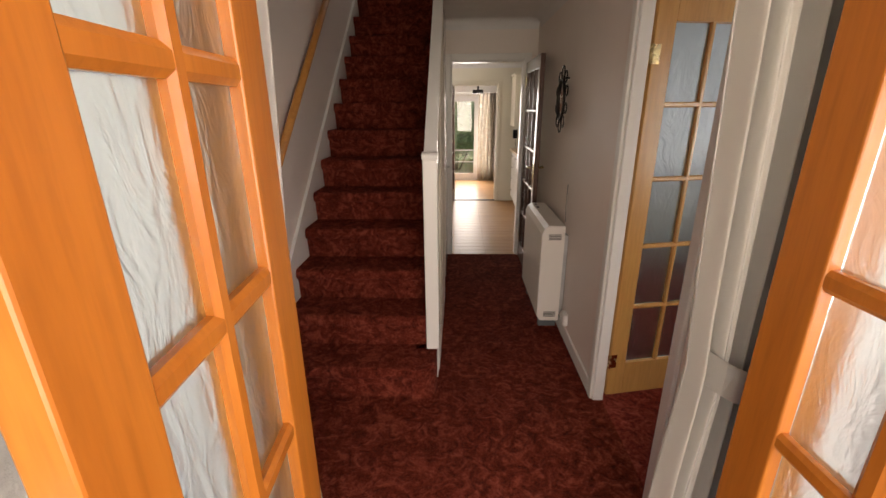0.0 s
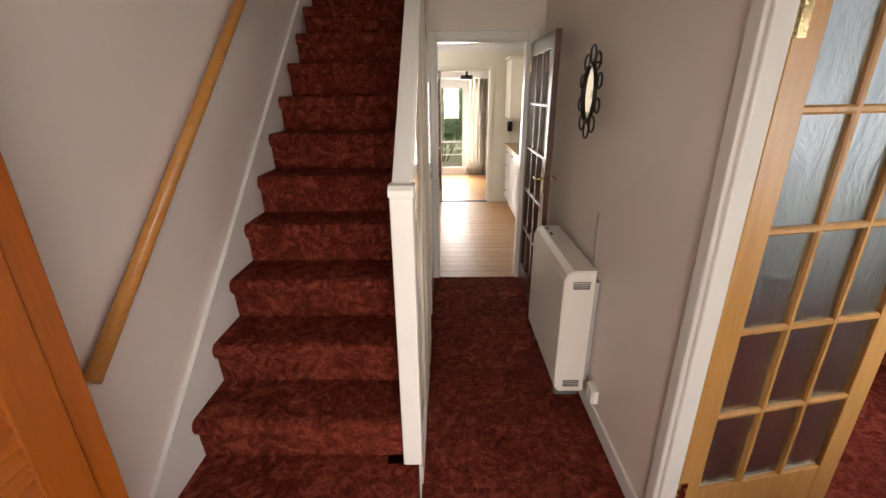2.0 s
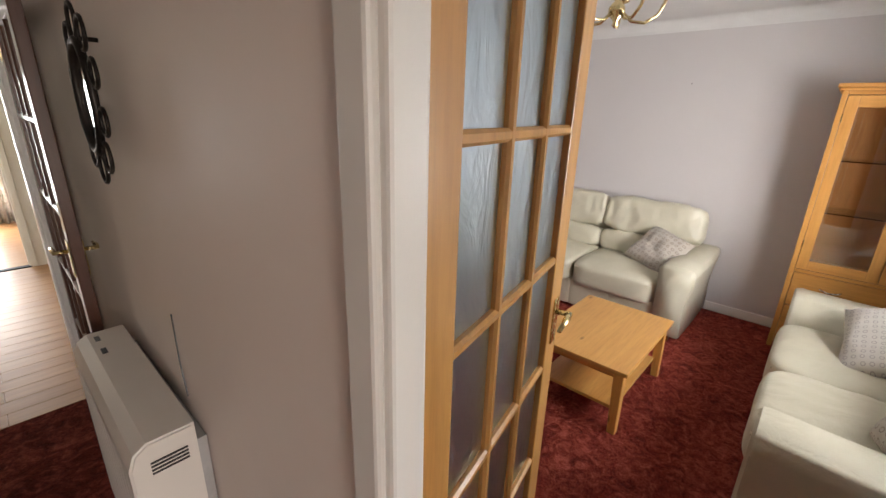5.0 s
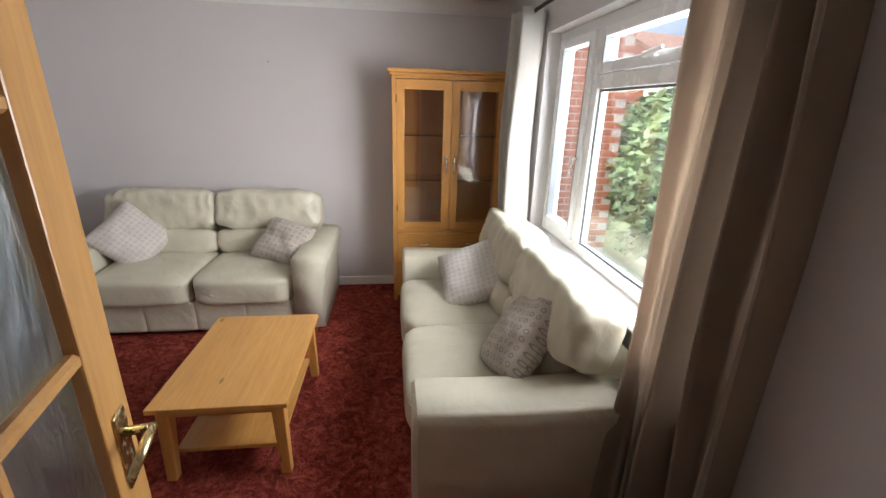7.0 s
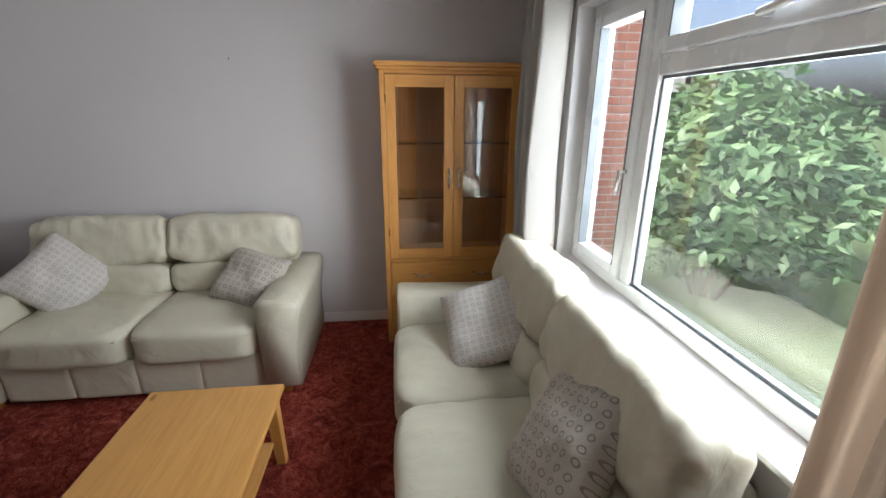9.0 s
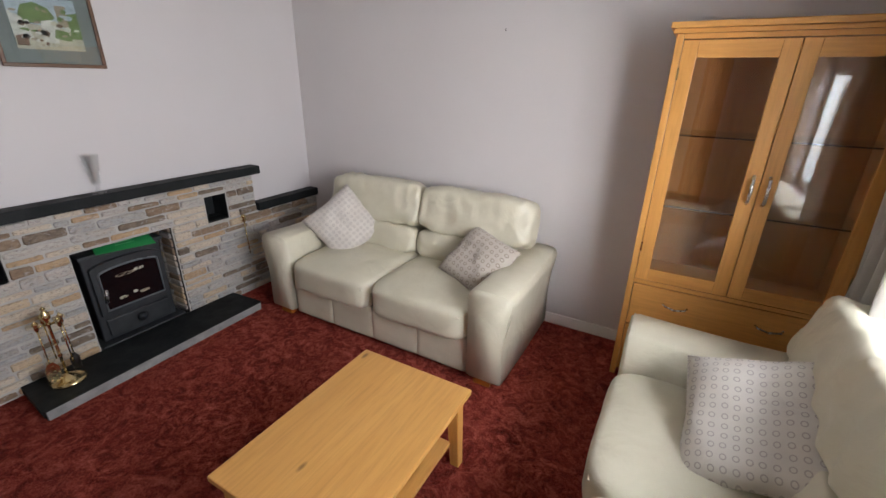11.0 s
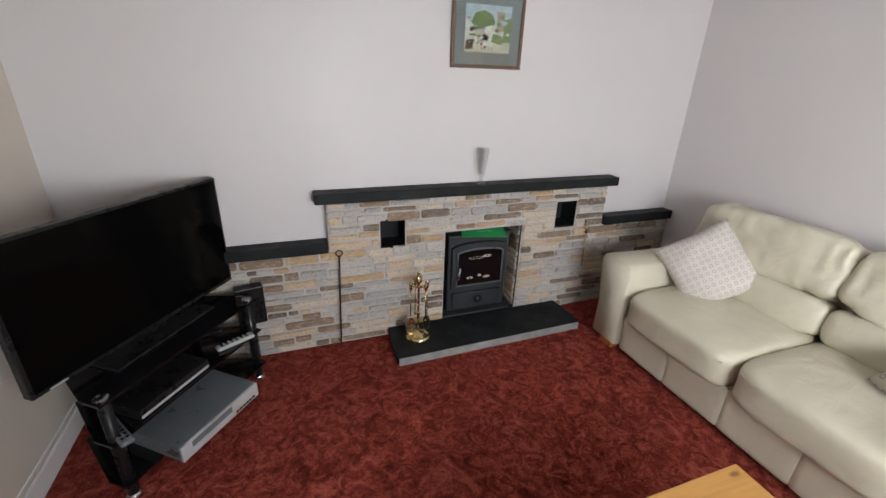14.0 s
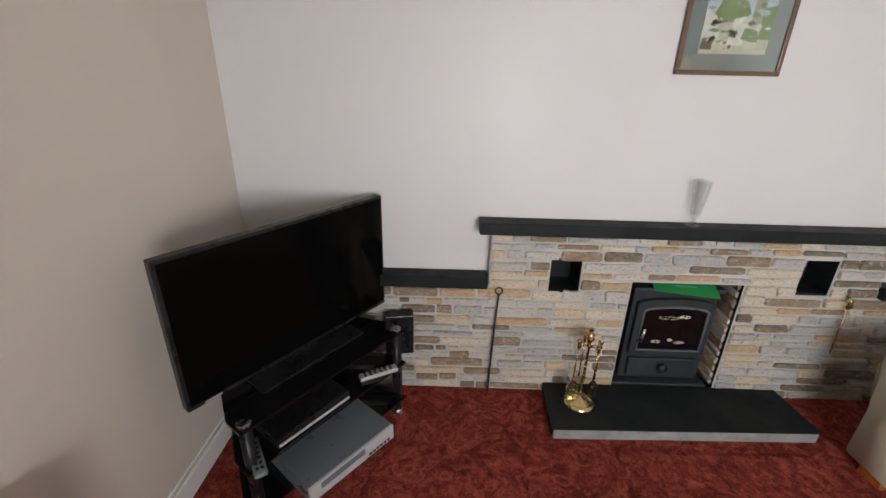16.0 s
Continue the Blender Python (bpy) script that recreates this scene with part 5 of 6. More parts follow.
# stove
sv = thing("stove", "black cast iron wood stove set in the recess", "stove", (4.425, 6.06, 0.0))
part("body", B(-0.215, 0.215, 0.0, 0.30, 0.06, 0.60, bevel=0.008), "stove", sv)
part("base_plate", B(-0.25, 0.25, -0.05, 0.30, 0.001, 0.058, bevel=0.006), "stove", sv)
part("top_plate", B(-0.228, 0.228, -0.025, 0.31, 0.6005, 0.622, bevel=0.006), "stove", sv)
arch = [(-0.195, 0.235), (0.195, 0.235), (0.195, 0.53)] + [(0.195 * math.cos(t), 0.53 + 0.035 * math.sin(t)) for t in [math.pi * k / 10 for k in range(1, 10)]] + [(-0.195, 0.53)]
dr = part("door", prism(bmesh.new(), arch, "y", -0.03, -0.001), "stove", sv, "cast iron door")
inner = [(-0.162, 0.265), (0.162, 0.265), (0.162, 0.495)] + [(0.162 * math.cos(t), 0.495 + 0.028 * math.sin(t)) for t in [math.pi * k / 10 for k in range(1, 10)]] + [(-0.162, 0.495)]
part("door_window", prism(bmesh.new(), inner, "y", -0.034, -0.0305), "black_glass", dr, "sooty stove glass")
bm = bmesh.new()
tube(bm, [(x, -0.036, z) for x, z in inner], 0.006, 6, True)
part("window_trim", bm, "grey_plastic", dr, "pale metal trim")
for k, (x, z, w) in enumerate(((-0.07, 0.318, 0.05), (0.05, 0.315, 0.06), (0.0, 0.33, 0.03), (-0.03, 0.46, 0.11), (0.05, 0.468, 0.06))):
    bm = puff(bmesh.new(), x, -0.0335, z, w, 0.004, 0.022, 2.5, 6, 0.006, 40, k)
    part("ash_mark", bm, "p_stone" if k % 2 else "p_lane", dr, "pale ash seen at the glass", True)
part("handle", tube(bmesh.new(), [(-0.16, -0.03, 0.32), (-0.16, -0.06, 0.33), (-0.155, -0.065, 0.41)], 0.008, 8), "chrome", dr, "", True)
part("ash_drawer", B(-0.18, 0.18, -0.022, -0.001, 0.09, 0.20, bevel=0.006), "stove", sv)
part("drawer_knob", lathe(bmesh.new(), [(0.012, 0), (0.012, 0.01), (0.03, 0.02), (0.0, 0.028)], 12), "stove", sv, "", True).matrix_local = pose(0, -0.02, 0.15, 90)
part("vent_plate", B(-0.22, 0.22, -0.06, -0.0505, 0.005, 0.045, bevel=0.003), "stove", sv)
lf = thing("leaflet", "green printed leaflet lying on the stove", "leaflet", (4.43, 6.06, 0.642), -6)
lf.matrix_world = pose(4.43, 6.07, 0.655, 20, 0, -5)
bm = prism(bmesh.new(), [(-0.15, -0.085), (0.15, -0.115), (0.155, 0.08), (-0.13, 0.09)], "z", 0.0, 0.004)
part("sheet", bm, "green", lf)
for k in range(5):
    part("print_line", B(-0.04 + 0.01 * k, 0.06 - 0.005 * k, -0.05 + 0.022 * k, -0.043 + 0.022 * k, 0.0045, 0.0052), "pale_print", lf)

# companion set
tl = thing("fire_tool_stand", "polished brass fireside tool stand on the hearth", "fire tools", (3.945, 5.85, 0.053))
part("base", lathe(bmesh.new(), [(0.075, 0), (0.078, 0.008), (0.06, 0.016), (0.045, 0.02), (0.03, 0.035), (0.012, 0.045), (0.007, 0.05)], 24), "brass", tl, "", True)
part("stem", lathe(bmesh.new(), [(0.007, 0.05), (0.007, 0.15), (0.012, 0.16), (0.007, 0.17), (0.007, 0.34), (0.013, 0.35), (0.008, 0.36), (0.02, 0.385), (0.018, 0.41), (0.006, 0.425), (0.012, 0.435), (0.0, 0.45)], 14), "brass", tl, "", True)
for k, (dx, dy) in enumerate(((-0.05, -0.01), (0.05, -0.01), (-0.005, 0.05), (0.03, -0.045))):
    part("hook_arm", tube(bmesh.new(), [(0, 0, 0.34), (dx * 0.6, dy * 0.6, 0.355), (dx, dy, 0.345)], 0.004, 6), "brass", tl, "", True)
    tool = part("tool_shaft", tube(bmesh.new(), [(dx, dy, 0.36), (dx * 1.05, dy, 0.12)], 0.0035, 6), "brass", tl, "", True)
    part("tool_grip", lathe(bmesh.new(), [(0.004, 0.33), (0.011, 0.345), (0.008, 0.36), (0.014, 0.375), (0.0, 0.395)], 10, (dx, dy, 0)), "brass", tool, "", True)
    if k == 0:
        bm = prism(bmesh.new(), [(dx - 0.012, 0.145), (dx + 0.012, 0.145), (dx + 0.03, 0.11), (dx + 0.03, 0.03), (dx - 0.03, 0.03), (dx - 0.03, 0.11)], "y", dy - 0.004, dy + 0.002)
        part("shovel_pan", bm, "brass", tool)
    elif k == 1:
        part("brush_head", lathe(bmesh.new(), [(0.006, 0.15), (0.022, 0.12), (0.02, 0.06), (0.0, 0.055)], 12, (dx, dy, 0)), "iron", tool, "dark bristle brush", True)

pk = thing("poker", "slim dark iron poker with ring handle leaning on the stones", "poker", (3.51, YS - 0.035, 0.0))
part("shaft", tube(bmesh.new(), [(-0.02, 0, 0.03), (-0.012, 0, 0.3), (0.0, 0, 0.60)], 0.005, 8), "iron", pk, "", True)
part("ring_handle", tube(bmesh.new(), [(0.018 * math.cos(a), 0, 0.618 + 0.018 * math.sin(a)) for a in [2 * math.pi * i / 14 for i in range(14)]], 0.004, 6, True), "iron", pk, "", True)
part("tip", tube(bmesh.new(), [(-0.035, 0, 0.055), (-0.022, 0, 0.03), (-0.02, 0, 0.0)], [0.002, 0.005, 0.002], 6), "iron", pk)
hk = thing("hanging_brass_tool", "brass fork with decorative head hung on the stones", "fire tools", (5.20, YS - 0.03, 0.60))
part("head", lathe(bmesh.new(), [(0.004, -0.03), (0.018, -0.015), (0.010, 0.0), (0.02, 0.012), (0.012, 0.03), (0.0, 0.036)], 12), "brass", hk, "", True)
part("shaft", tube(bmesh.new(), [(0, 0, -0.03), (0.01, 0, -0.28)], 0.004, 8), "brass", hk, "", True)
part("nail", tube(bmesh.new(), [(0, 0.03, 0.03), (0, 0, 0.03)], 0.003, 6), "iron", hk)

vs = thing("vase", "cut crystal glass vase standing on the mantel", "vase", (4.378, 6.005, 0.966))
part("bowl", lathe(bmesh.new(), [(0.036, 0.0), (0.036, 0.006), (0.012, 0.016), (0.010, 0.03), (0.018, 0.05), (0.028, 0.12), (0.040, 0.21), (0.036, 0.21), (0.024, 0.12), (0.013, 0.055), (0.0, 0.05)], 14), "crystal", vs)
for k in range(10):
    a = 2 * math.pi * k / 10
    part("cut_facet", tube(bmesh.new(), [(0.020 * math.cos(a), 0.020 * math.sin(a), 0.05), (0.030 * math.cos(a + 0.3), 0.030 * math.sin(a + 0.3), 0.12), (0.0405 * math.cos(a), 0.0405 * math.sin(a), 0.205)], 0.0016, 5), "crystal", vs)

# picture
pc = thing("framed_picture", "framed watercolour of a village lane in a sage mount", "picture", (4.38, YF - 0.002, 1.80))
pw, phh = 0.212, 0.195
for a, b, c, d in ((-pw, pw, -phh, -phh + 0.018), (-pw, pw, phh - 0.018, phh), (-pw, -pw + 0.018, -phh + 0.018, phh - 0.018), (pw - 0.018, pw, -phh + 0.018, phh - 0.018)):
    part("frame_rail", B(a, b, -0.022, -0.001, c, d, bevel=0.004), "frame_wood", pc)
part("mount_card", B(-pw + 0.017, pw - 0.017, -0.010, -0.002, -phh + 0.017, phh - 0.017), "mount", pc)
aw, ah = 0.135, 0.115
art = part("painting", B(-aw, aw, -0.0115, -0.0103, -ah, ah), "p_sky", pc, "small watercolour of a lane with houses")
def shape(pts, m, lay):
    part("paint_patch", prism(bmesh.new(), pts, "y", -0.0116 - 0.0003 * lay, -0.0115), m, art)
shape([(-aw, -ah), (aw, -ah), (aw, -0.02), (-aw, 0.0)], "p_lane", 1)
shape([(-0.10, 0.03), (-0.08, 0.075), (-0.03, 0.09), (0.02, 0.07), (0.04, 0.03), (0.0, 0.0), (-0.08, 0.0)], "p_tree", 2)
shape([(0.05, -0.01), (0.05, 0.085), (0.095, 0.085), (0.095, -0.01)], "p_stone", 3)
shape([(0.09, -0.06), (0.09, 0.05), (aw, 0.06), (aw, -0.06)], "p_tree", 4)
shape([(-aw, -0.08), (-aw, 0.05), (-0.09, 0.02), (-0.06, -0.07)], "p_white", 4)
shape([(-0.03, -0.08), (-0.02, 0.01), (0.02, 0.02), (0.05, -0.01), (0.03, -0.085)], "p_white", 5)
shape([(-0.13, -0.1), (-0.13, -0.06), (-0.09, -0.05), (-0.085, -0.1)], "p_brown", 6)
shape([(0.02, -0.06), (0.03, -0.02), (0.08, -0.03), (0.09, -0.075)], "p_tree", 6)
rp = random.Random(7)
for k in range(46):
    u, v = rp.uniform(-0.12, 0.12), rp.uniform(-0.10, 0.07)
    a, b = rp.uniform(0.006, 0.020), rp.uniform(0.005, 0.014)
    tone = rp.choice(("p_white", "p_lane", "p_stone", "p_tree", "p_brown", "p_white") if v < 0.02 else ("p_tree", "p_sky", "p_stone", "p_sky"))
    shape([(u - a, v - b * 0.6), (u + a * 0.3, v - b), (u + a, v + b * 0.2), (u + a * 0.2, v + b), (u - a * 0.8, v + b * 0.5)], tone, 7 + k % 3)
g = part("glazing", B(-pw + 0.018, pw - 0.018, -0.0155, -0.0145, -phh + 0.018, phh - 0.018), "glass", pc)
g.visible_shadow = False
solid("wall_nail", lathe(bmesh.new(), [(0.004, 0), (0.002, 0.004), (0.002, 0.014)], 8), "iron", "small dark iron nail in the bare wall", "nail", at=(WX1 - 0.006, 4.29, 1.86))

# ---- television corner ----
ANG = math.degrees(math.atan2(5.803 - 5.206, 3.025 - 2.593))
ts = thing("tv_stand", "three tier black glass television stand with black posts", "tv stand", ((2.593 + 3.025) / 2, (5.206 + 5.803) / 2, 0), ANG)
hw = 0.40
for z, y1 in ((0.085, 0.34), (0.29, 0.32), (0.475, 0.36)):
    out = [(-hw, -0.03), (hw, -0.03), (hw, 0.06), (0.28, y1), (-0.28, y1), (-hw, 0.06)]
    bm = prism(bmesh.new(), out, "z", z, z + 0.010)
    part("glass_shelf", bm, "black_glass", ts)
for x, y in ((-0.368, 0.0), (0.368, 0.0), (-0.26, 0.27), (0.26, 0.27)):
    p = part("post", lathe(bmesh.new(), [(0.022, 0.028), (0.022, 0.4745)], 16, (x, y, 0)), "black_plastic", ts, "", True)
    part("post_cap", lathe(bmesh.new(), [(0.024, 0.4855), (0.024, 0.492), (0.02, 0.494)], 16, (x, y, 0)), "chrome", p, "steel cap")
    part("foot", lathe(bmesh.new(), [(0.026, 0.0), (0.028, 0.012), (0.02, 0.027)], 16, (x, y, 0)), "chrome", p, "chrome foot", True)
tv = thing("television", "large flat black television on a glass stand", "television", (2.672, 5.606, 0.486), math.degrees(math.atan2(0.80, 0.545)))
part("bezel", B(-0.475, 0.475, -0.012, 0.03, 0.035, 0.585, bevel=0.006), "black_plastic", tv)
part("screen", B(-0.462, 0.462, -0.0135, -0.0122, 0.055, 0.573), "screen", tv, "dark switched-off screen")
part("rear_housing", B(-0.33, 0.33, 0.03, 0.065, 0.09, 0.45, bevel=0.012), "black_plastic", tv)
part("neck", B(-0.06, 0.06, 0.0, 0.035, 0.008, 0.05, bevel=0.004), "black_plastic", tv)
part("base", B(-0.25, 0.25, -0.09, 0.12, 0.0, 0.010, bevel=0.004), "black_plastic", tv)
part("logo_badge", B(-0.42, -0.36, -0.0142, -0.0126, 0.041, 0.048), "silver_plastic", tv, "small pale maker's mark")
dv = thing("video_recorder", "slate grey video recorder jutting off the low shelf", "video recorder", (2.77, 5.48, 0.096), ANG - 3)
part("case", B(-0.20, 0.22, -0.16, 0.15, 0.0, 0.075, bevel=0.003), "grey_plastic", dv)
part("front_panel", B(-0.20, 0.22, -0.172, -0.1605, 0.002, 0.073, bevel=0.002), "silver_plastic", dv)
part("tape_flap", B(-0.15, 0.06, -0.1735, -0.1722, 0.038, 0.066), "grey_plastic", dv)
for k in range(6):
    part("button", B(0.08 + 0.02 * k, 0.093 + 0.02 * k, -0.1755, -0.1722, 0.012, 0.022), "black_plastic", dv)
bx = thing("set_top_box", "flat black set-top box on the middle shelf", "set-top box", (2.72, 5.44, 0.301), ANG)
part("case", B(-0.17, 0.17, -0.05, 0.18, 0.0, 0.045, bevel=0.004), "black_plastic", bx)
part("front_strip", B(-0.165, 0.165, -0.0525, -0.0503, 0.006, 0.018), "silver_plastic", bx, "silver trim strip")
for at, turn, mt in (((2.60, 5.23, 0.301), ANG + 70, "grey_plastic"), ((2.955, 5.71, 0.301), ANG - 25, "silver_plastic")):
    r = thing("remote_control", "long television remote control lying on the glass shelf", "remote control", at, turn)
    part("case", B(-0.09, 0.09, -0.022, 0.022, 0, 0.02, bevel=0.007), mt, r, "", True)
    for i in range(6):
        for j in range(2):
            part("button", B(-0.07 + 0.024 * i, -0.058 + 0.024 * i, -0.013 + 0.016 * j, -0.003 + 0.016 * j, 0.0202, 0.0225), "black_plastic", r)
sp = thing("speaker_box", "small black box standing by the stones behind the stand", "speaker", (3.05, 5.90, 0.0), 10)
part("case", B(-0.09, 0.05, 0.0, 0.06, 0.28, 0.50, bevel=0.006), "black_plastic", sp)
part("support", B(-0.025, -0.01, 0.022, 0.036, 0.0, 0.279, bevel=0.004), "black_plastic", sp)
tr = thing("cable_trunking", "thin white cable clipped above the skirting", "cable", (2.262, 4.8, 0.125))
part("wire", tube(bmesh.new(), [(0, 0, 0), (0, 0.45, 0.003), (0, 0.9, 0.0)], 0.004, 6), "upvc", tr)

# carpet piece in front of the hearth
solid("carpet_piece", B(4.05, 4.95, 4.72, 5.60, 0.001, 0.008, bevel=0.003), "carpet_b", "rectangular inset piece of the same wine red carpet", "carpet", ST)
solid("floor_edge_strip", B(2.28, 3.0, 5.90, 5.985, 0.001, 0.006), "p_brown", "bare strip of floor along the stones", "floor", ST)

# ---- chandelier ----
ch = thing("chandelier", "five-arm brass chandelier hanging from the ceiling, unlit", "chandelier", (3.68, 4.05, CEIL))
part("ceiling_rose", lathe(bmesh.new(), [(0.006, -0.05), (0.03, -0.045), (0.06, -0.012), (0.065, 0.0)], 20), "brass", ch, "", True)
part("stem", tube(bmesh.new(), [(0, 0, -0.04), (0, 0, -0.30)], 0.006, 8), "brass", ch, "", True)
part("hub", lathe(bmesh.new(), [(0.0, -0.425), (0.012, -0.415), (0.008, -0.40), (0.032, -0.375), (0.03, -0.35), (0.012, -0.33), (0.018, -0.31), (0.006, -0.295)], 18), "brass", ch, "", True)
for k in range(5):
    a = 2 * math.pi * k / 5 + 0.3
    ca, sa = math.cos(a), math.sin(a)
    pts = [(r * ca, r * sa, z) for r, z in ((0.02, -0.365), (0.06, -0.40), (0.11, -0.405), (0.155, -0.375), (0.175, -0.33), (0.18, -0.30))]
    arm = part("arm", tube(bmesh.new(), pts, 0.006, 8), "brass", ch, "", True)
    part("drip_pan", lathe(bmesh.new(), [(0.006, -0.305), (0.028, -0.297), (0.030, -0.292), (0.012, -0.29)], 14, (0.18 * ca, 0.18 * sa, 0)), "brass", arm, "", True)
    part("candle_tube", lathe(bmesh.new(), [(0.011, -0.29), (0.011, -0.22)], 12, (0.18 * ca, 0.18 * sa, 0)), "brass", arm, "", True)
    part("bulb", lathe(bmesh.new(), [(0.010, -0.22), (0.017, -0.195), (0.013, -0.16), (0.0, -0.135)], 12, (0.18 * ca, 0.18 * sa, 0)), "crystal", arm, "clear candle bulb", True)

# ---- outside ----
def leaves(bm, c, r, n, size, seed):
    rd = random.Random(seed)
    for _ in range(n):
        d = Vector((rd.gauss(0, 1), rd.gauss(0, 1), rd.gauss(0, 1))).normalized()
        lump = 0.75 + 0.35 * noise.noise(d * 2.3 + Vector((seed, 0, 0)))
        p = Vector(c) + Vector((d.x * r[0], d.y * r[1], d.z * r[2])) * lump * rd.uniform(0.55, 1.05) ** 0.6
        u = Vector((rd.gauss(0, 1), rd.gauss(0, 1), rd.gauss(-0.3, 0.6))).normalized()
        v = u.orthogonal().normalized()
        l = size * rd.uniform(0.7, 1.5)
        a, b, e = p, p + u * l * 0.5 + v * l * 0.2, p + u * l
        f = p + u * l * 0.5 - v * l * 0.2
        bm.faces.new([bm.verts.new(q) for q in (a, b, e, f)])
    return bm

def shrub(at, r, n, size, seed, label):
    t = thing("shrub", label, "shrub", at)
    bm = bmesh.new()
    rd = random.Random(seed)
    for k in range(7):
        dx, dy = rd.uniform(-0.6, 0.6) * r[0], rd.uniform(-0.6, 0.6) * r[1]
        tube(bm, [(dx * 0.1, dy * 0.1, -0.02), (dx * 0.6, dy * 0.6, r[2] * 0.8), (dx, dy, r[2] * 1.5)], [0.03, 0.02, 0.008], 6)
    part("stem", bm, "bark", t)
    part("foliage", leaves(bmesh.new(), (0, 0, r[2] * 1.05), r, n, size, seed), "leaf", t, "dense green leaves")

shrub((6.7, 0.05, -0.3), (1.35, 1.05, 1.2), 11000, 0.12, 2, "dense leafy green shrub outside the window")
shrub((7.6, -1.6, -0.3), (1.2, 1.2, 0.9), 5000, 0.13, 5, "dense leafy green shrub beyond the window")
shrub((1.3, 15.0, -0.3), (1.6, 1.0, 1.3), 6000, 0.14, 8, "dense leafy green shrub beyond the garden door")
shrub((2.4, 17.5, -0.3), (2.6, 1.2, 2.0), 6000, 0.2, 9, "tall leafy green shrub at the end of the garden")
fe = thing("garden_fence", "weathered wooden garden fence beyond the shrubs", "fence", (9.8, 0, -0.3))
for k in range(26):
    part("board", B(0, 0.02, -4.5 + k * 0.2, -4.32 + k * 0.2, 0.0, 1.1 + 0.02 * (k % 3)), "fence", fe)
part("rail", B(-0.03, -0.001, -4.5, 0.7, 0.8, 0.87), "fence", fe)

def house(at, turn, w, d, h, mat, label, roof_h=2.2, gable_x=True, glazed=True):
    t = thing("house", label, "house", at, turn)
    part("wall", B(-w / 2, w / 2, 0, d, 0, h), mat, t)
    if gable_x:
        out = [(-w / 2 - 0.3, h - 0.12), (w / 2 + 0.3, h - 0.12), (0, h + roof_h)]
        part("roof", prism(bmesh.new(), out, "y", -0.3, d + 0.3), "roof", t)
        part("gable", prism(bmesh.new(), [(-w / 2, h + 0.001), (w / 2, h + 0.001), (0, h + roof_h - 0.25)], "y", -0.32, -0.301), mat, t)
    else:
        out = [(-0.3, h - 0.12), (d + 0.3, h - 0.12), (d / 2, h + roof_h)]
        part("roof", prism(bmesh.new(), out, "x", -w / 2 - 0.3, w / 2 + 0.3), "roof", t)
    for z in (0.9, 3.4) if glazed else ():
        for k in range(3):
            x = -w / 2 + w * (k + 0.5) / 3
            wn_ = part("window", B(x - 0.6, x + 0.6, -0.06, -0.002, z, z + 1.1), "upvc", t)
            for s in (-1, 1):
                part("pane", B(x + s * 0.29 - 0.25, x + s * 0.29 + 0.25, -0.07, -0.061, z + 0.08, z + 1.02), "black_glass", wn_)
            part("sill", B(x - 0.65, x + 0.65, -0.12, -0.0605, z - 0.07, z - 0.001), "brick", wn_)
    return t

house((30, -19, -0.3), -75, 12, 8, 5.2, "render", "white rendered house across the road with tiled roof", 2.0, False)
house((22, -3.3, -0.3), -90, 10, 8, 4.3, "brick", "red brick gabled house next door", 2.8, True, False)

# projecting brick wall of this house beyond the window, laid in courses
bw = thing("brick_wall", "red brick garden wall return beside the window", "brick wall", (6.9, 0.82, -0.3))
part("core", B(0.0, 0.2, 0.0, 1.64, 0.0, 3.4), "mortar", bw)
brick_me = finish("brick", B(-0.006, 0.09, 0.0, 0.215, 0.0, 0.065, bevel=0.002, seg=1), "brick")
for j in range(44):
    for i in range(8):
        y = i * 0.225 - (0.11 if j % 2 else 0.0)
        if y < -0.01 or y > 1.43:
            continue
        ob = new("brick", brick_me)
        ob.parent, ob.location = bw, (0.0, y, j * 0.077 + 0.005)

# ---- pieces of the floors and of the fireplace, last ----
plank_me = finish("plank", B(0.0015, 1.1985, 0.0015, 0.1285, 0.0, 0.012, bevel=0.0012, seg=1), "laminate")
short_me = finish("plank", B(0.0015, 0.5985, 0.0015, 0.1285, 0.0, 0.012, bevel=0.0012, seg=1), "laminate")
for j in range(22):
    xs = -0.7 + (0.6 if j % 2 else 0.0)
    row = [(-0.7, short_me)] if j % 2 else []
    while xs < 2.7:
        row.append((xs, plank_me if xs + 1.2 <= 2.95 else short_me))
        xs += 1.2 if xs + 1.2 <= 2.95 else 0.6
    for x, me in row:
        ob = new("plank", me)
        ob.parent, ob.location = kitchen_floor, (x, 6.092 + j * 0.13, -0.0118)
for j in range(22):
    for k in range(3):
        ob = new("plank", plank_me)
        ob.parent, ob.location = garden_floor, (-0.6 + 0.4 * (j % 3) + k * 1.2, 9.10 + j * 0.13, -0.1618)


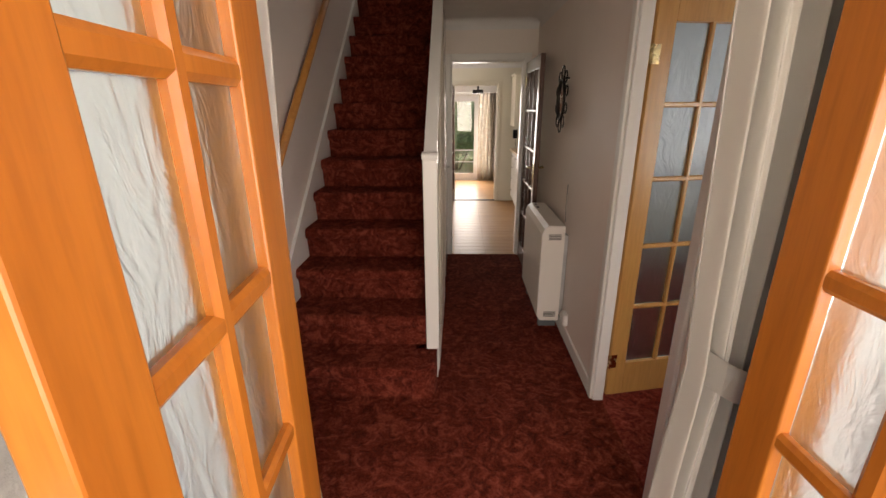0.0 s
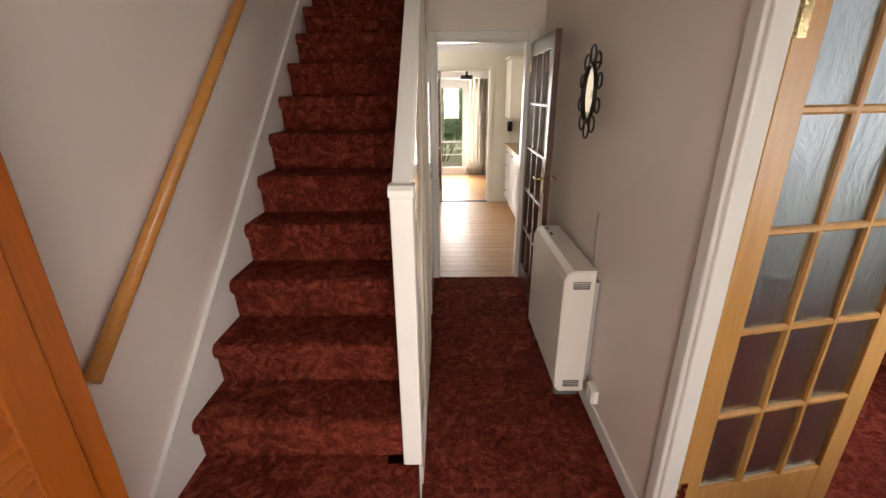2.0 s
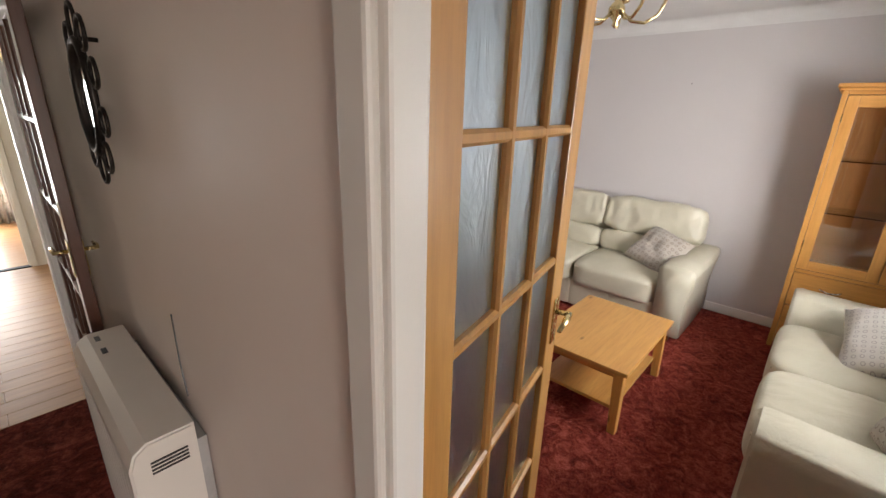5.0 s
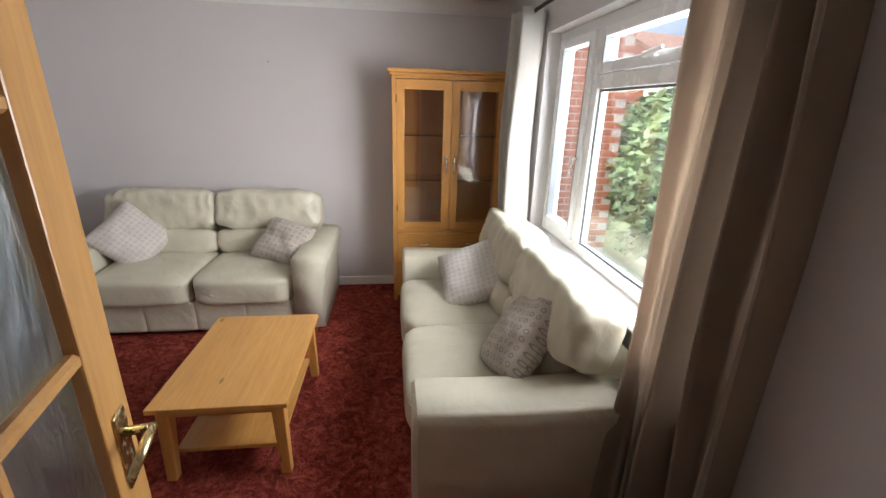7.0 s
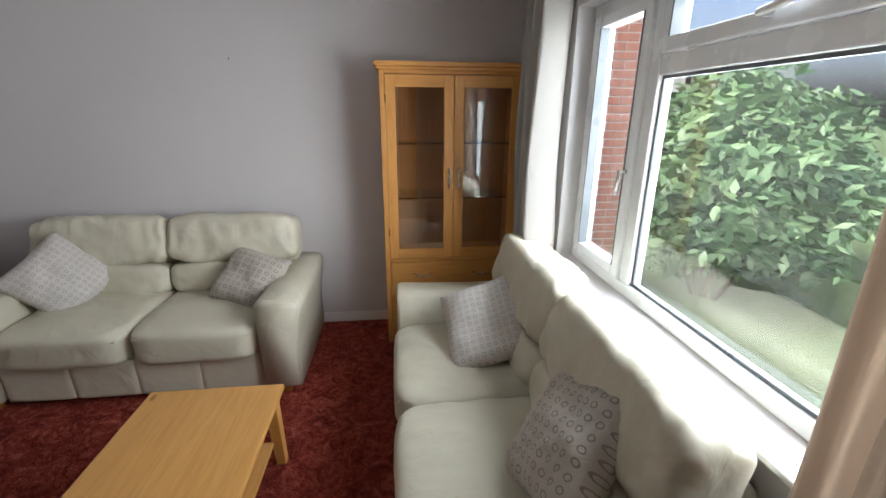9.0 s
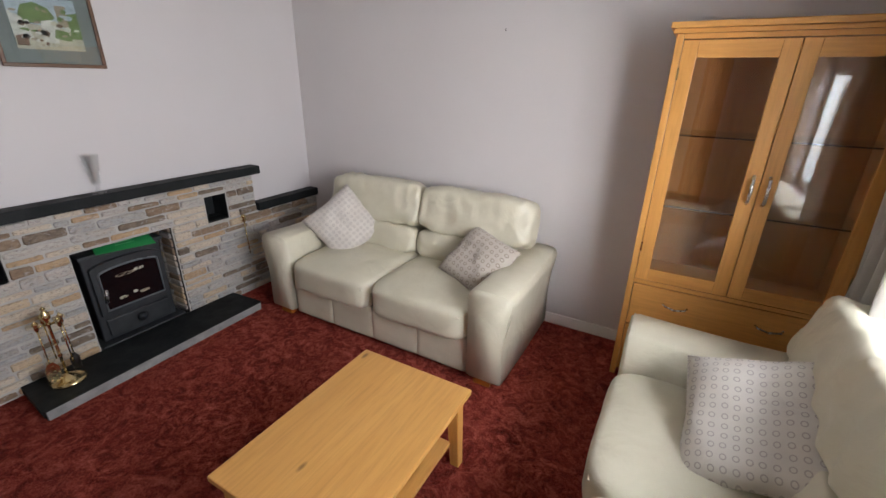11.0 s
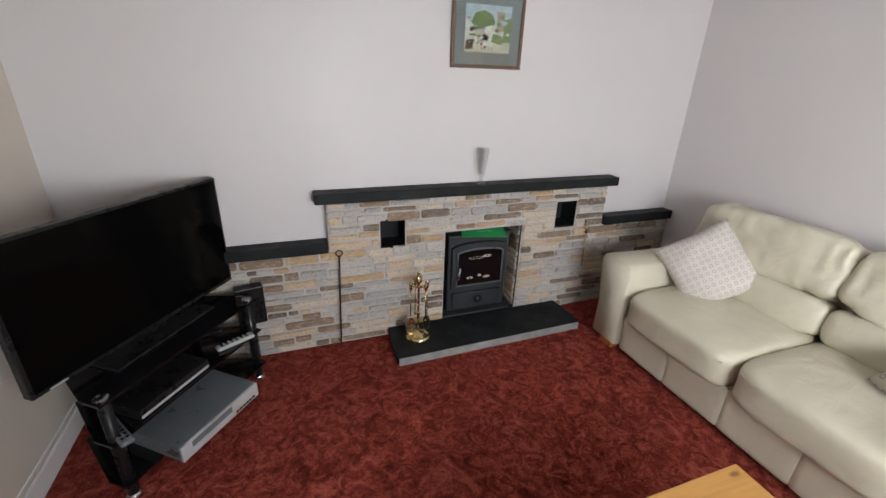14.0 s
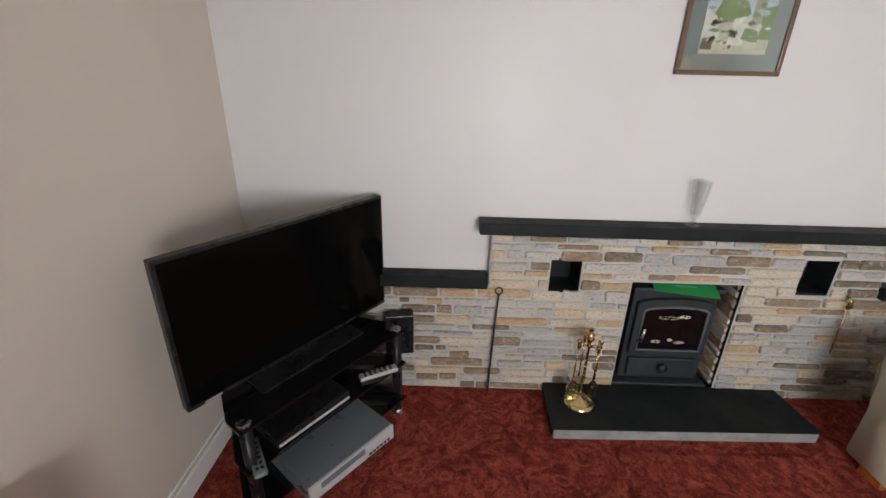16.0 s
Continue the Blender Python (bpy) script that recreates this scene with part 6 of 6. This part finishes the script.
def stone_mesh(seed):
    """A rough split stone of unit width and height; its face bulges towards -y."""
    rd = random.Random(seed)
    bm = bmesh.new()
    out = []
    for x, z in ((0.0, 0.12), (0.06, 0.0), (0.5, 0.02), (0.95, 0.0), (1.0, 0.15), (1.0, 0.85), (0.93, 1.0), (0.5, 0.97), (0.05, 1.0), (0.0, 0.86)):
        out.append((x + rd.uniform(-0.012, 0.012), z + rd.uniform(-0.05, 0.05)))
    back = [bm.verts.new((x, 0.3, z)) for x, z in out]
    mid = [bm.verts.new((x, -0.5 + rd.uniform(-0.15, 0.1), z)) for x, z in out]
    front = [bm.verts.new((0.5 + (x - 0.5) * 0.955, -1 + rd.uniform(-0.25, 0.25), 0.5 + (z - 0.5) * 0.80)) for x, z in out]
    c = bm.verts.new((0.5, -1.15, 0.5))
    n = len(out)
    for i in range(n):
        j = (i + 1) % n
        bm.faces.new((back[i], back[j], mid[j], mid[i]))
        bm.faces.new((mid[i], mid[j], front[j], front[i]))
        bm.faces.new((front[i], front[j], c))
    bmesh.ops.recalc_face_normals(bm, faces=bm.faces[:])
    return finish("stone", bm, "stone")

stones = [stone_mesh(k) for k in range(14)]
rs = random.Random(12)
blocked = [FIRE, *NICHES]
run_verts, run_faces = [], []

def lay(u0, u1, z, h, place):
    u = u0
    while u < u1 - 0.03:
        w = min(rs.uniform(0.06, 0.25) * (1.15 if h > 0.04 else 0.9), u1 - u)
        if u1 - u - w < 0.05:
            w = u1 - u
        place(u, w, z, h)
        u += w

def on_face(u, w, z, h):
    me, g = rs.choice(stones), rs.uniform(0.008, 0.014)
    at = Vector((u + g / 2, YS - 0.0005, z + g / 2 + rs.uniform(-0.003, 0.003)))
    size = Vector((max(w - g, 0.02), rs.uniform(0.008, 0.018), max((h - g) * rs.uniform(0.84, 1.04), 0.012)))
    if u < 2.95 or u > 5.42:
        # the runs behind the television and the sofa are one joined piece
        base = len(run_verts)
        run_verts.extend([at + v.co * size for v in me.vertices])
        run_faces.extend([[base + i for i in p.vertices] for p in me.polygons])
        return
    ob = new("stone", me)
    ob.parent, ob.location, ob.scale = fp, at, size

def course(z, h, xa, xb):
    cuts = sorted([b for b in blocked if b[2] < z + h * 0.6 and b[3] > z + h * 0.4])
    u = xa
    for b in cuts:
        lay(u, b[0] - 0.002, z, h, on_face)
        u = b[1] + 0.002
    lay(u, xb, z, h, on_face)

z = 0.004
while z < Z_UP - 0.02:
    h = rs.uniform(0.034, 0.060)
    for lim in (Z_LOW, Z_UP):
        if z < lim and lim - (z + h) < 0.03:
            h = lim - z
    if z < Z_LOW - 0.01:
        course(z, h, 2.262, WX1 - 0.004)
    else:
        course(z, h, X_UP0, X_UP1)
    z += h
run_me = bpy.data.meshes.new("stone_run")
run_me.from_pydata(run_verts, [], run_faces)
run_me.materials.append(M["stone_joined"])
run = new("stone_run", run_me)
run.parent = fp
tagged(run, kind="stuff")
z = 0.06
while z < 0.64:
    h = rs.uniform(0.04, 0.06)
    for y in (6.02, 6.15, 6.28):
        ob = new("stone", rs.choice(stones))
        ob.parent = fp
        ob.matrix_local = pose(4.70, y + 0.12, z, 0, 0, -90) @ Matrix.Diagonal((0.12, 0.012, h - 0.008, 1))
    z += h
